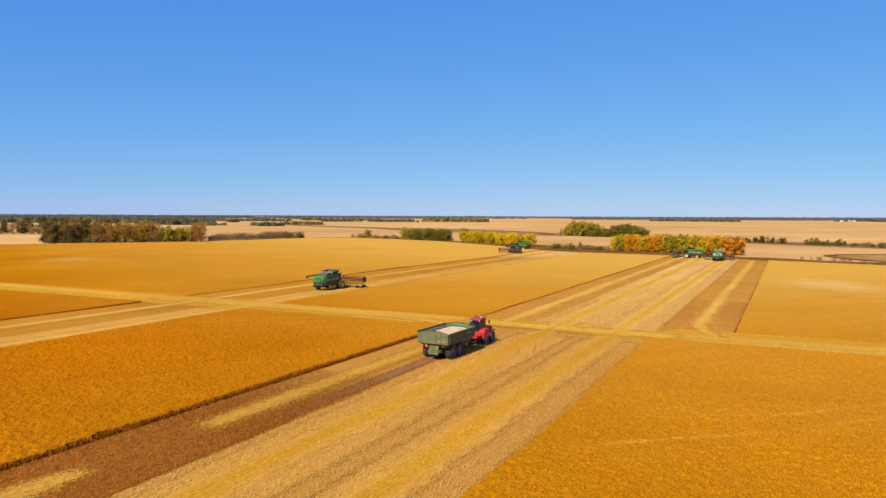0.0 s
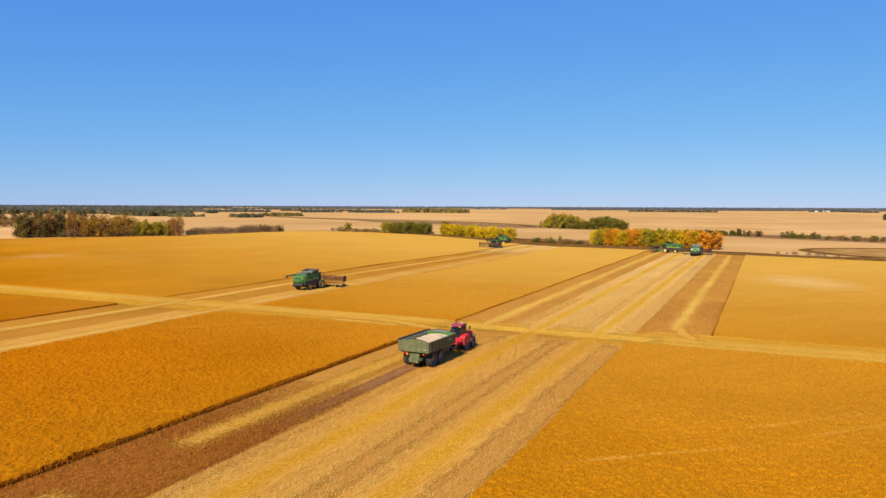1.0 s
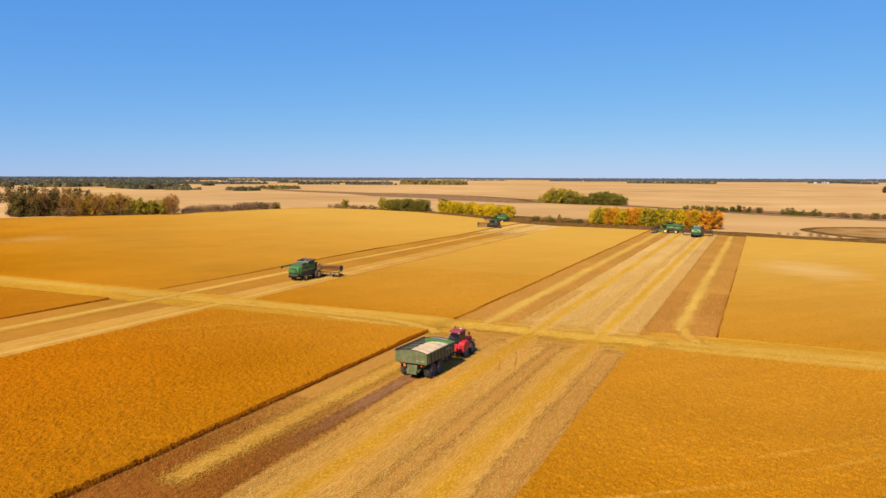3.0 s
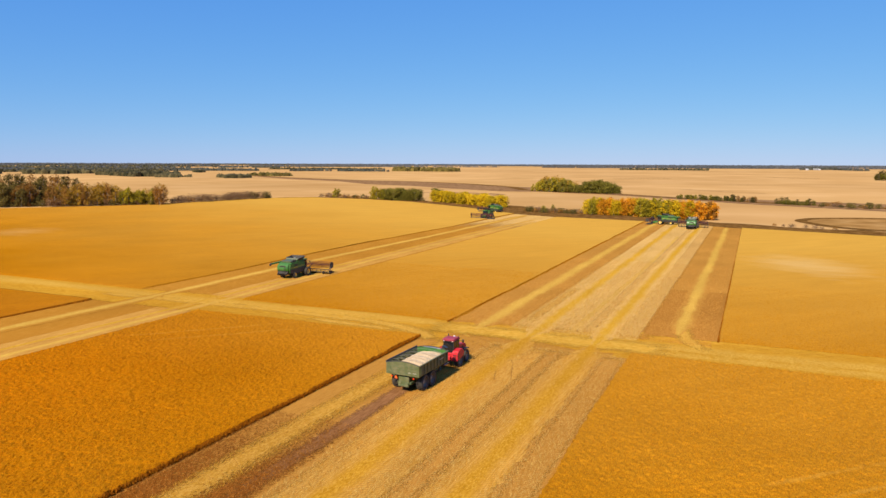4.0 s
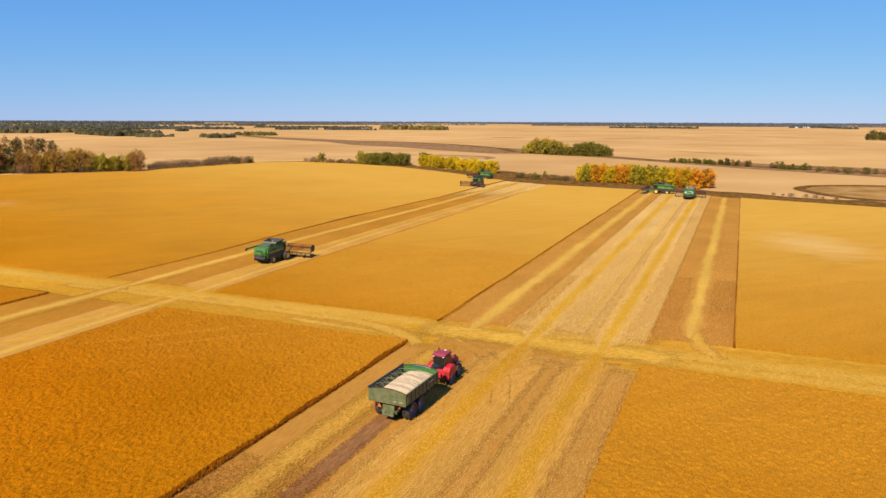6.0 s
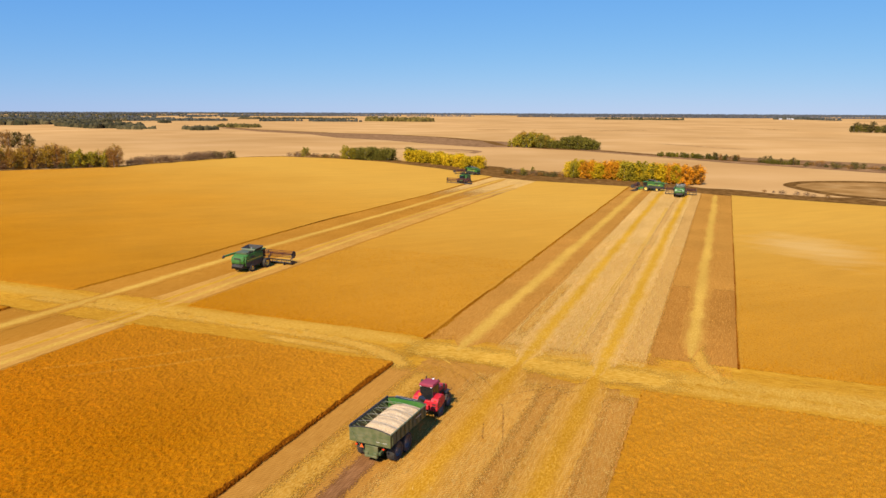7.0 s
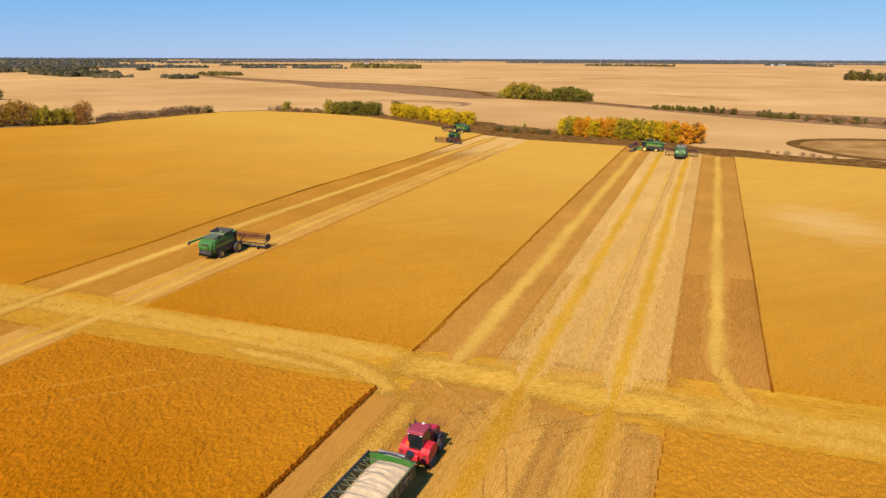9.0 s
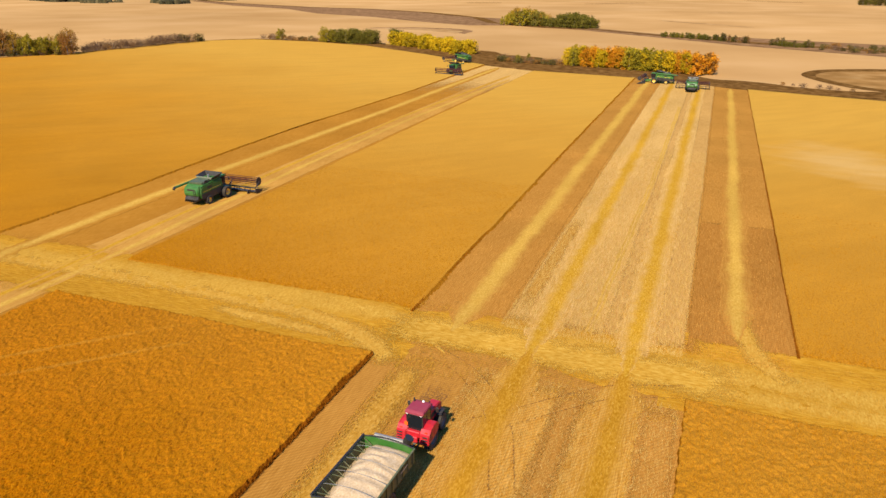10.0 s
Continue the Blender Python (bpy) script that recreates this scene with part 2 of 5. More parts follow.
STRAW_ON_GOLD = windrow_material("straw_windrow_on_golden_stubble", (0.44, 0.190, 0.0096), (0.56, 0.258, 0.017), (0.69, 0.355, 0.0385), ON_GOLD)
STRAW_ON_PALE = windrow_material("straw_windrow_on_pale_stubble", *GOLDEN, ON_PALE)
FADED_ON_BROWN = windrow_material("pale_windrow_on_brown_stubble", *FADED, ON_BROWN)
FADED_ON_CUT = windrow_material("pale_windrow_on_fresh_stubble", *FADED, ON_CUT)
FADED_ON_CUT_GOLD = windrow_material("pale_windrow_on_fresh_golden_stubble", *FADED, ON_CUT_GOLD)
STRAW_ON_CUT = windrow_material("straw_windrow_on_fresh_stubble", *GOLDEN, ON_CUT_GOLD)
PALE_WINDROW = field_material("strewn_pale_straw", *FADED, 4.2, (1.6, 0.6, 1), 0.05, 0.4, 0.05)
BROWN = field_material("brown_stubble", **ON_BROWN, bump=0.3, dist=0.03, sheen=0.05, fade=True)
PALE = field_material("pale_stubble", **ON_PALE, bump=0.3, dist=0.03, sheen=0.05, fade=True)
GOLD = field_material("golden_stubble", **ON_GOLD, bump=0.3, dist=0.03, sheen=0.05, fade=True)
TAN = field_material("tan_stubble", **dict(ON_PALE, dark=(0.49, 0.250, 0.058), mid=(0.64, 0.350, 0.09), light=(0.77, 0.455, 0.14)), bump=0.3, dist=0.03, fade=True)
CUT_BROWN = field_material("fresh_brown_stubble", **ON_CUT, bump=0.3, dist=0.03)
CUT_GOLD = field_material("fresh_golden_stubble", **ON_CUT_GOLD, bump=0.3, dist=0.03, fade=True)
CROSS = field_material("trampled_straw", (0.54, 0.265, 0.0252), (0.67, 0.355, 0.0444), (0.77, 0.45, 0.0777), 2.6, (0.6, 1.6, 1), 0.15, 0.3, 0.03, fade=True)
BAND = field_material("straw_strewn_stubble", **ON_BAND, bump=0.3, dist=0.03, sheen=0.05, fade=True)
SOIL = field_material("tracked_soil", (0.22, 0.092, 0.030), (0.31, 0.135, 0.046), (0.41, 0.19, 0.07), 3.0, (3, 0.25, 1), 0.2, 0.3, 0.04, rows=0.1, fade=True)
RED_SOIL = field_material("reddish_bare_stubble", (0.18, 0.054, 0.007), (0.32, 0.103, 0.013), (0.43, 0.155, 0.023), 3.6, (2, 0.5, 1), 0.1, 0.3, 0.04, contrast=0.22, rows=0.1, fade=True)
DULL = field_material("dull_brown_stubble", **ON_DULL, bump=0.3, dist=0.04, fade=True)
LAND = field_material("far_farmland", (0.58, 0.323, 0.112), (0.645, 0.370, 0.134), (0.71, 0.42, 0.166), 0.012, (1, 1, 1), 0.0022, 0.0, 0.1, patchy=0.14)
ROUGH_GRASS = field_material("rough_grass", (0.11, 0.050, 0.013), (0.19, 0.090, 0.022), (0.28, 0.145, 0.042), 0.35, (1, 1, 1), 0.03, 0.6, 0.4)


# ---- mesh helpers ----
def hash2(i, j, seed):
    h = (i.astype(np.int64) * 374761393 + j.astype(np.int64) * 668265263 + seed * 974711) & 0x7FFFFFFF
    h = ((h ^ (h >> 13)) * 1274126177) & 0x7FFFFFFF
    return ((h ^ (h >> 16)) & 0xFFFF) / 65535.0


def wavy(x, y, size, seed=0):
    """Smooth noise from 0 to 1, with lumps of that size."""
    x, y = np.asarray(x) / size, np.asarray(y) / size
    i, j = np.floor(x), np.floor(y)
    a, b = x - i, y - j
    a, b = a * a * (3 - 2 * a), b * b * (3 - 2 * b)
    h = lambda p, q: hash2(i + p, j + q, seed)  # noqa: E731
    return (h(0, 0) * (1 - a) + h(1, 0) * a) * (1 - b) + (h(0, 1) * (1 - a) + h(1, 1) * a) * b


def raw_mesh(name, verts, faces, mat, smooth=True):
    me = bpy.data.meshes.new(name)
    verts, faces = np.asarray(verts, np.float32), np.asarray(faces, np.int32)
    n, k = faces.shape
    me.vertices.add(len(verts))
    me.vertices.foreach_set("co", verts.ravel())
    me.loops.add(n * k)
    me.loops.foreach_set("vertex_index", faces.ravel())
    me.polygons.add(n)
    me.polygons.foreach_set("loop_start", np.arange(0, n * k, k, dtype=np.int32))
    me.polygons.foreach_set("use_smooth", np.full(n, smooth))
    me.update(calc_edges=True)
    me.materials.append(mat)
    return me


def lattice(cols, rows):
    k = np.arange(cols * rows).reshape(cols, rows)
    return np.stack([k[:-1, :-1], k[1:, :-1], k[1:, 1:], k[:-1, 1:]], -1).reshape(-1, 4)


def spread(a, b, first, grow):
    """Steps from a to b, the first one of that size and each longer than the one before."""
    out, s, up = [a], first, 1 if b > a else -1
    while (b - out[-1]) * up > s * 1.3:
        out.append(out[-1] + up * s)
        s *= grow
    return np.array(sorted(out + [b]))


# ---- ground and fields ----
# The field's far edge, as the distance y over x.
EDGE_X = np.array([-900, -600, -400, -345, -312, -297, -293, -270, -230, -196, -149, -108, -86, -60, -34, -12, 10, 33, 100, 200, 420], float)
EDGE_Y = np.array([-150, 40, 196, 238, 267, 288, 370, 397, 399, 394, 368, 339, 329, 325, 320, 307, 300, 294, 274, 244, 170], float)


def far_edge(x):
    return np.interp(x, EDGE_X, EDGE_Y)


def ease(t):
    t = np.clip(t, 0, 1)
    return t * t * (3 - 2 * t)


def rise(x, y):
    """The gentle swell of the land on one side of the field."""
    x, y = np.asarray(x, float), np.asarray(y, float)
    over = np.interp(-x, [113, 150, 196, 230, 295, 700], [0, 0.6, 1.3, 2.0, 2.5, 2.5])
    return over * ease((y - 110) / 190) * (1 - ease((y - far_edge(x) - 25) / 160))


def ground():
    r = np.r_[np.arange(0, 900, 20.0), 900, 1500, 2200, 3000, 3800, 4400, 4700, 5200, 6500]
    h = np.interp(r, [1500, 2200, 3000, 3800, 4400, 4700, 5200], [0, 1, 3, 7, 12, 15, 16])
    a = np.linspace(0, 2 * math.pi, 241)
    rr, aa = np.meshgrid(r, a, indexing="ij")
    hh = np.repeat(h[:, None], len(a), 1) * (0.8 + 0.4 * wavy(np.cos(aa) * 9, np.sin(aa) * 9, 1.0, 3))
    hh = hh + np.maximum(0, rise(rr * np.cos(aa), rr * np.sin(aa)) - 0.15)
    v = np.stack([rr * np.cos(aa), rr * np.sin(aa), hh], -1).reshape(-1, 3)
    ob = new("ground", raw_mesh("ground", v, lattice(len(r), len(a)), LAND))
    return tagged(ob, "pale tan harvested farmland reaching the horizon", "ground", kind="structure")


def strip(name, x0, x1, y0, y1, z, mat, label, step=0.5, grow=1.01, ragged=0.12, to_edge=False, across=False, soft=0.5, ends=0.0):
    """A band of cut field with an uneven edge, lying along y, or along x where across."""
    ys = spread(y0, y1, step, grow)
    q = min(soft / (x1 - x0), 0.45)
    xs = np.unique(np.r_[0, q / 2, q, np.linspace(q, 1 - q, max(3, int((x1 - x0) / 1.0) + 2)), 1 - q, 1 - q / 2, 1])
    t, y = np.meshgrid(xs, ys, indexing="ij")
    left = x0 + ragged * 2 * (wavy(y, y * 0 + x0, 0.9, 5) - 0.5) + ragged * (wavy(y, y * 0 + x0, 5.0, 6) - 0.5)
    right = x1 + ragged * 2 * (wavy(y, y * 0 + x1, 0.9, 7) - 0.5) + ragged * (wavy(y, y * 0 + x1, 5.0, 8) - 0.5)
    x = left + (right - left) * t
    zz = z + 0.012 * (wavy(x, y, 0.7, 9) - 0.5)
    if to_edge:
        y = np.minimum(y, far_edge(x))
    if across:
        x, y = y, x
    thin = np.clip(1 - np.minimum(t, 1 - t) / q, 0, 1)
    if ends:
        run = (np.minimum(ys - y0, y1 - ys) / ends)[None, :] + 0 * t
        thin = np.maximum(thin, np.clip(1 - run, 0, 1))
    me = raw_mesh(name, np.stack([x, y, zz], -1).reshape(-1, 3), lattice(len(xs), len(ys)), mat)
    me.attributes.new("thin", "FLOAT", "POINT").data.foreach_set("value", thin.ravel().astype(np.float32))
    return tagged(new(name, me), label, "stubble", kind="structure")


# Lighter copy of the stalk colour: sunlight and stem shade put into it.
FRONT = field_material("sun_toned_stalk_rims", (0.27, 0.095, 0.005), (0.38, 0.145, 0.008), (0.48, 0.20, 0.014), 5.0, (2, 2, 0.3), 0.1, 0.6, 0.1)
TOPS = {}


def crop_block(label, x_lines, y_lines, height=0.42, to_edge=False, ragged=0.4, seed=0, rough=1.0, bend=None, west=1, east=1, slant=1.0):
    """A standing crop: a lumpy top over a ragged upright rim."""
    xl, yl = np.asarray(x_lines, float), np.asarray(y_lines, float)
    x, y = np.meshgrid(xl, yl, indexing="ij")
    if to_edge:
        s = (y - yl[0]) / (yl[-1] - yl[0])
        y = yl[0] + s * (far_edge(x) - yl[0])
    dx, dy = np.gradient(xl)[:, None] + 0 * x, np.gradient(y, axis=1)
    fine = rough * np.clip(1.2 - np.maximum(dx, dy) / 0.9, 0, 1)
    u, v = 1.2 * x + 0.2 * y, 0.65 * y - 0.2 * x
    a = wavy(u, v, 0.28, seed + 1)
    b = wavy(1.2 * u + 0.3 * v, v - 0.4 * u, 0.18, seed + 9)
    lump = 0.15 * (a - 0.5) + 0.14 * (b - 0.5) + 0.06 * (wavy(x, y, 1.3, seed + 2) - 0.5)
    z = height + fine * lump + 0.08 * (wavy(x, y, 3.5, seed + 3) - 0.5) + 0.12 * (wavy(x, y, 18, seed + 4) - 0.5)
    z = z - 0.22 * np.exp(-(y - y[:, :1]) / 0.9) + rise(x, y)
    jag = ragged * 0.5 * (wavy(x, y, 0.3, seed + 5) - 0.5) + ragged * 0.3 * (wavy(x, y, 1.1, seed + 8) - 0.5) + ragged * 1.2 * (wavy(x, y, 6.0, seed + 6) - 0.5)
    if bend:
        jag[-1] += np.interp(y[-1], *bend)
    for k in (0, -1):
        near = np.exp(-np.abs(xl - xl[k]) / 0.8)[:, None]
        x += jag[k][None, :] * near
    for k in (0, -1):
        near = np.exp(-np.abs(y - y[:, k:k + 1 or None]) / 0.8)
        y += jag[:, k][:, None] * near
    top = np.stack([x, y, z], -1)
    nx, ny = x.shape
    verts, faces = [top.reshape(-1, 3)], [lattice(nx, ny)]
    k, base = np.arange(nx * ny).reshape(nx, ny), nx * ny
    for line, ox, oy in ((k[:, 0], 0, -1), (k[-1, :], 1, 0), (k[::-1, -1], 0, 1), (k[0, ::-1], -1, 0)):
        foot = verts[0][line].copy()
        slope = (slant if ox > 0 else 2.5 if oy < 0 else 0.3) * (0.10 + 0.2 * hash2(np.floor(foot[:, 0] * 9), np.floor(foot[:, 1] * 9), seed + 7))
        foot[:, 0] += ox * slope
        foot[:, 1] += oy * slope
        foot[:, 2] = np.maximum(0, rise(foot[:, 0], foot[:, 1]) - 0.2)
        verts.append(foot)
        low = base + np.arange(len(line))
        base += len(line)
        faces.append(np.stack([line[1:], line[:-1], low[:-1], low[1:]], -1))
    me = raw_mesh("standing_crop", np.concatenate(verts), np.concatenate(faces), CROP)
    me.materials.append(STALKS)
    me.materials.append(FRONT)
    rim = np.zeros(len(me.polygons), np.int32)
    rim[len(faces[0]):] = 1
    # The sun-facing rim takes the lighter stalk copy.
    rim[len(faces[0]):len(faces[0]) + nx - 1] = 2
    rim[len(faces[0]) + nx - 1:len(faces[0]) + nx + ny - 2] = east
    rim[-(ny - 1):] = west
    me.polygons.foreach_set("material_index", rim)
    me.polygons.foreach_set("use_smooth", rim == 0)
    TOPS[seed] = (xl, yl, z)
    return tagged(new("standing_crop", me), label, "crop field", kind="stuff")


ground()
# cut strips, from the combine's strip on one side to the wide harvested strip
N, F = 95.5, 106.5
strip("stubble_strip", -47.4, -15.9, -40, N + 13, 0.008, BROWN, "brown stubble floor of the wide cut strip", step=1.0, soft=0.02)
strip("stubble_strip", -47.4, -5.8, F - 9, 330, 0.012, BROWN, "brown stubble floor of the wide cut strip", to_edge=True, step=1.0, soft=0.02)
strip("stubble_strip", -46.6, -42.9, -40, N + 3, 0.03, BROWN, "brown cut stubble beside the standing crop", ends=5)
strip("stubble_strip", -42.9, -39.6, -40, N, 0.03, BROWN, "brown cut stubble beneath a straw windrow")
strip("stubble_strip", -39.6, -35.9, -40, 97, 0.06, SOIL, "dark dusty wheel-tracked stubble", soft=1.8, ends=12)
strip("stubble_strip", -46.9, -35.4, -60, 74, 0.075, RED_SOIL, "reddish bare soil and stubble by the standing crop", soft=1.6, ends=40)
strip("stubble_strip", -35.9, -26.6, -40, N + 3, 0.045, GOLD, "golden straw-strewn stubble", ends=5, soft=1.5)
strip("stubble_strip", -27.9, -24.6, -40, N + 3, 0.06, BROWN, "brown streak in golden stubble", ends=5, soft=1.5)
strip("stubble_strip", -26.0, -19.6, -40, N + 3, 0.045, GOLD, "golden straw-strewn stubble", ends=5, soft=1.5)
strip("stubble_strip", -20.4, -16.6, -40, N + 3, 0.03, BROWN, "brown cut stubble beside the standing crop", ends=5, soft=1.2)
strip("stubble_strip", -46.6, -36.2, F, 330, 0.03, BROWN, "brown cut stubble beside the standing crop", to_edge=True)
strip("stubble_strip", -36.2, -17.3, F, 330, 0.045, PALE, "pale straw-strewn stubble", to_edge=True, ends=4)
strip("stubble_strip", -20.6, -17.0, F, 330, 0.055, TAN, "tan cut stubble beside brown stubble", to_edge=True, soft=0.6, ends=3)
strip("stubble_strip", -26.2, -23.4, F, 330, 0.055, TAN, "tan streak in pale stubble", to_edge=True, soft=1.2, ends=3)
strip("stubble_strip", -36.3, -33.4, F, 150, 0.055, GOLD, "golden straw-strewn stubble", soft=1.2, ends=12)
strip("stubble_strip", -17.3, -6.4, F, 152, 0.06, DULL, "dull brown cut stubble beside the standing crop", ends=2)
strip("stubble_strip", -17.3, -6.4, 152, 330, 0.03, BROWN, "brown cut stubble beside the standing crop", to_edge=True)
strip("stubble_strip", -116.0, -86.8, -40, 400, 0.02, CUT_BROWN, "brown stubble where the combine has cut", to_edge=True, step=0.8, soft=0.02)
strip("stubble_strip", -97.0, -88.6, -40, 400, 0.04, CUT_GOLD, "golden stubble where the combine has cut", to_edge=True, step=0.8)
strip("stubble_strip", -112.5, -87.3, 235, 400, 0.06, PALE, "pale dusty stubble at the far end of the strip", to_edge=True, step=1.0, soft=1.0, ends=70)
strip("stubble_band", 94.2, 107.8, -420, -43, 0.015, BAND, "straw-strewn headland floor", step=1.0, grow=1.0, across=True, soft=0.02)
strip("stubble_band", 96.6, 112.0, -19, 240, 0.015, BAND, "straw-strewn headland floor", step=1.0, grow=1.0, across=True, soft=0.02)
strip("stubble_band", 94.8, 107.2, -420, -43, 0.075, BAND, "straw-strewn headland band crossing the field", ragged=0.3, step=1.0, grow=1.0, across=True, soft=1.2, ends=5)
strip("stubble_band", 96.8, 107.6, -50, -10, 0.14, CROSS, "trampled straw where the cut strips cross", ragged=0.8, step=0.4, grow=1.0, across=True, soft=4.8, ends=6)
strip("stubble_band", 97.4, 111.2, -19, 240, 0.075, BAND, "straw-strewn headland band crossing the field", ragged=0.3, step=1.0, grow=1.0, across=True, soft=1.2, ends=5)

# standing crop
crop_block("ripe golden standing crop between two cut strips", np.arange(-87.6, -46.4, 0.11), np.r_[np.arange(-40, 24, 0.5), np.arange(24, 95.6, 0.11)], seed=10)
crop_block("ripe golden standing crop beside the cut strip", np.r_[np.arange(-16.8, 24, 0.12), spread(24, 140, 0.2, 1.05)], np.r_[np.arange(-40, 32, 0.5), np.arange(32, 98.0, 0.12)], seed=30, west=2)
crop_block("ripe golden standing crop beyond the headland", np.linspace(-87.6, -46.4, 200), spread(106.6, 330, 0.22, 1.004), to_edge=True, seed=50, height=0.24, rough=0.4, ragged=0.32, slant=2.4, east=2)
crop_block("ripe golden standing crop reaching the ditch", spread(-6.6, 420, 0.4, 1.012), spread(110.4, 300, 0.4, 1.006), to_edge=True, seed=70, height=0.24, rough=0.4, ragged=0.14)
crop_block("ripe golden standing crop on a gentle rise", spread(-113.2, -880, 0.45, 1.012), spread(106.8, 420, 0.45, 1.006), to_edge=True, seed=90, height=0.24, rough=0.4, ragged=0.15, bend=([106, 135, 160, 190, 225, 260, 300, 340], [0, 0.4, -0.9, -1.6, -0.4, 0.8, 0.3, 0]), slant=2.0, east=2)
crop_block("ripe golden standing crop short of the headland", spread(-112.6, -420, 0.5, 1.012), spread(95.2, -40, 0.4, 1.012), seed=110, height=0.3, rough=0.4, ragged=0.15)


def windrow(path, width, height, label, seed=0, step=0.3, mat=None, solid=True):
    """A loose ridge of straw along a line of points."""
    pts = np.asarray(path, float)
    seg = np.r_[0, np.cumsum(np.hypot(*np.diff(pts, axis=0).T))]
    s = spread(0, seg[-1], step, 1.004)
    cx, cy = np.interp(s, seg, pts[:, 0]), np.interp(s, seg, pts[:, 1])
    if len(pts) > 2:
        for _ in range(12):
            cx[1:-1], cy[1:-1] = (cx[:-2] + cx[1:-1] + cx[2:]) / 3, (cy[:-2] + cy[1:-1] + cy[2:]) / 3
    tx, ty = np.gradient(cx), np.gradient(cy)
    n = np.hypot(tx, ty)
    nx, ny = ty / n, -tx / n
    c = np.linspace(-1, 1, 13)
    w = 1.0 * width * (0.86 + 0.28 * wavy(s, s * 0, 0.9, seed) + 0.2 * (wavy(s, s * 0, 9, seed + 1) - 0.5))
    rest = np.minimum(s, s[-1] - s)
    w = w * np.clip(rest / 6, 0.02 if solid else 0.6, 1) ** 0.6
    off = 0.25 * (wavy(s, s * 0, 12, seed + 2) - 0.5)
    S, C = np.meshgrid(s, c, indexing="ij")
    d = C * w[:, None] + off[:, None]
    x, y = cx[:, None] + nx[:, None] * d, cy[:, None] + ny[:, None] * d
    z = 0.075 + height * (1 - C**2)**1.5 * (0.55 + 0.5 * wavy(x, y, 0.5, seed + 3)) + 0.04 * (1 - C**2) * (wavy(x, y, 0.25, seed + 4) - 0.3)
    z = np.where(np.abs(C) > 0.99, 0.05, z)
    v = np.stack([x, y, z], -1).reshape(-1, 3)
    me = raw_mesh("straw_windrow", v, lattice(len(s), len(c)), mat)
    me.attributes.new("thin", "FLOAT", "POINT").data.foreach_set("value", (np.abs(C) if solid else np.maximum(np.abs(C), 1 - rest[:, None] / 5)).ravel().astype(np.float32))
    return tagged(new("straw_windrow", me), label, "windrow", "straw windrows", kind="stuff")


W = "loose golden straw windrow lying on cut stubble"
windrow([(-41.3, -30), (-41.3, 33)], 3.0, 0.08, W, 1, mat=LOOSE_DULL, solid=False)
windrow([(-41.4, 38), (-41.4, 97)], 3.0, 0.08, W, 18, mat=LOOSE_DULL, solid=False)
windrow([(-40.4, 103), (-40.6, 330)], 2.4, 0.1, "pale straw windrow lying on brown stubble", 2, 0.4, FADED_ON_BROWN)
windrow([(-31.3, -30), (-31.6, 102.5)], 2.1, 0.12, W, 3, mat=STRAW_ON_GOLD)
windrow([(-31.6, 100), (-31.7, 316)], 2.1, 0.12, W, 13, mat=STRAW_ON_PALE)
windrow([(-22.0, -30), (-22.2, 102.5)], 2.0, 0.13, W, 4, mat=STRAW_ON_GOLD)
windrow([(-22.2, 100), (-22.3, 310)], 2.0, 0.13, W, 14, mat=STRAW_ON_PALE)
windrow([(-12.1, 112), (-12.2, 125), (-12.1, 305)], 2.0, 0.1, "pale straw windrow along the strip", 5, 0.4, FADED_ON_BROWN)
windrow([(-5.8, 103.4), (-9.3, 106), (-11.0, 110), (-12.1, 116), (-12.2, 124)], 2.3, 0.04, "hooked end of a pale straw windrow", 15, 0.3, LOOSE_PALE, False)
windrow([(-105.5, -20), (-104.8, 100), (-105.8, 150), (-104.3, 220), (-104.3, 335)], 2.2, 0.06, W, 6, 0.5, FADED_ON_CUT)
windrow([(-95.0, -20), (-93.2, 100), (-95.4, 160), (-95.8, 215), (-92.5, 312)], 0.85, 0.05, W, 7, 0.5, STRAW_ON_CUT)
windrow([(-91.0, -20), (-90.6, 104), (-92.5, 160), (-92.6, 215), (-89.5, 300)], 1.0, 0.04, W, 17, 0.5, FADED_ON_CUT_GOLD)
H = "flattened pale straw spread along the headland"
windrow([(-300, 104.0), (-90, 103.6), (-60, 104.4), (-46, 104.8)], 4.2, 0.02, H, 8, 0.5, BAND_STRAW)
windrow([(-118, 101.0), (-78, 102.0), (-60, 101.8), (-52, 100.3), (-46.5, 97.6), (-42.5, 93.0)], 3.0, 0.02, H, 9, 0.4, LOOSE_PALE, False)
windrow([(-70, 99.0), (-57, 98.4), (-49, 97.5)], 2.0, 0.02, H, 10, 0.4, LOOSE_PALE, False)
windrow([(-48, 103.5), (-30, 104.3), (-8, 104.0), (20, 104.6), (70, 106), (200, 110)], 4.0, 0.02, H, 11, 0.5, BAND_STRAW)
windrow([(-30, 100.5), (-8, 101.0), (30, 101.6), (200, 106)], 2.6, 0.02, H, 12, 0.6, BAND_STRAW)


windrow([(-53.0, 105.0), (-49.4, 104.5), (-45.4, 103.0), (-42.8, 101.6), (-39.5, 98.5)], 0.6, 0.03, "thin pale line of straw curving off the headland", 40, 0.3, PALE_WINDROW)


# ---- rough grass, ditch and far land ----
def patch(name, outline, z, mat, label, category="grass"):
    """A flat piece of land with the given outline."""
    bm = bmesh.new()
    bm.faces.new([bm.verts.new((x, y, z)) for x, y in outline])
    bmesh.ops.triangulate(bm, faces=bm.faces)
    me = bpy.data.meshes.new(name)
    bm.to_mesh(me)
    bm.free()
    me.materials.append(mat)
    return tagged(new(name, me), label, category, kind="structure")


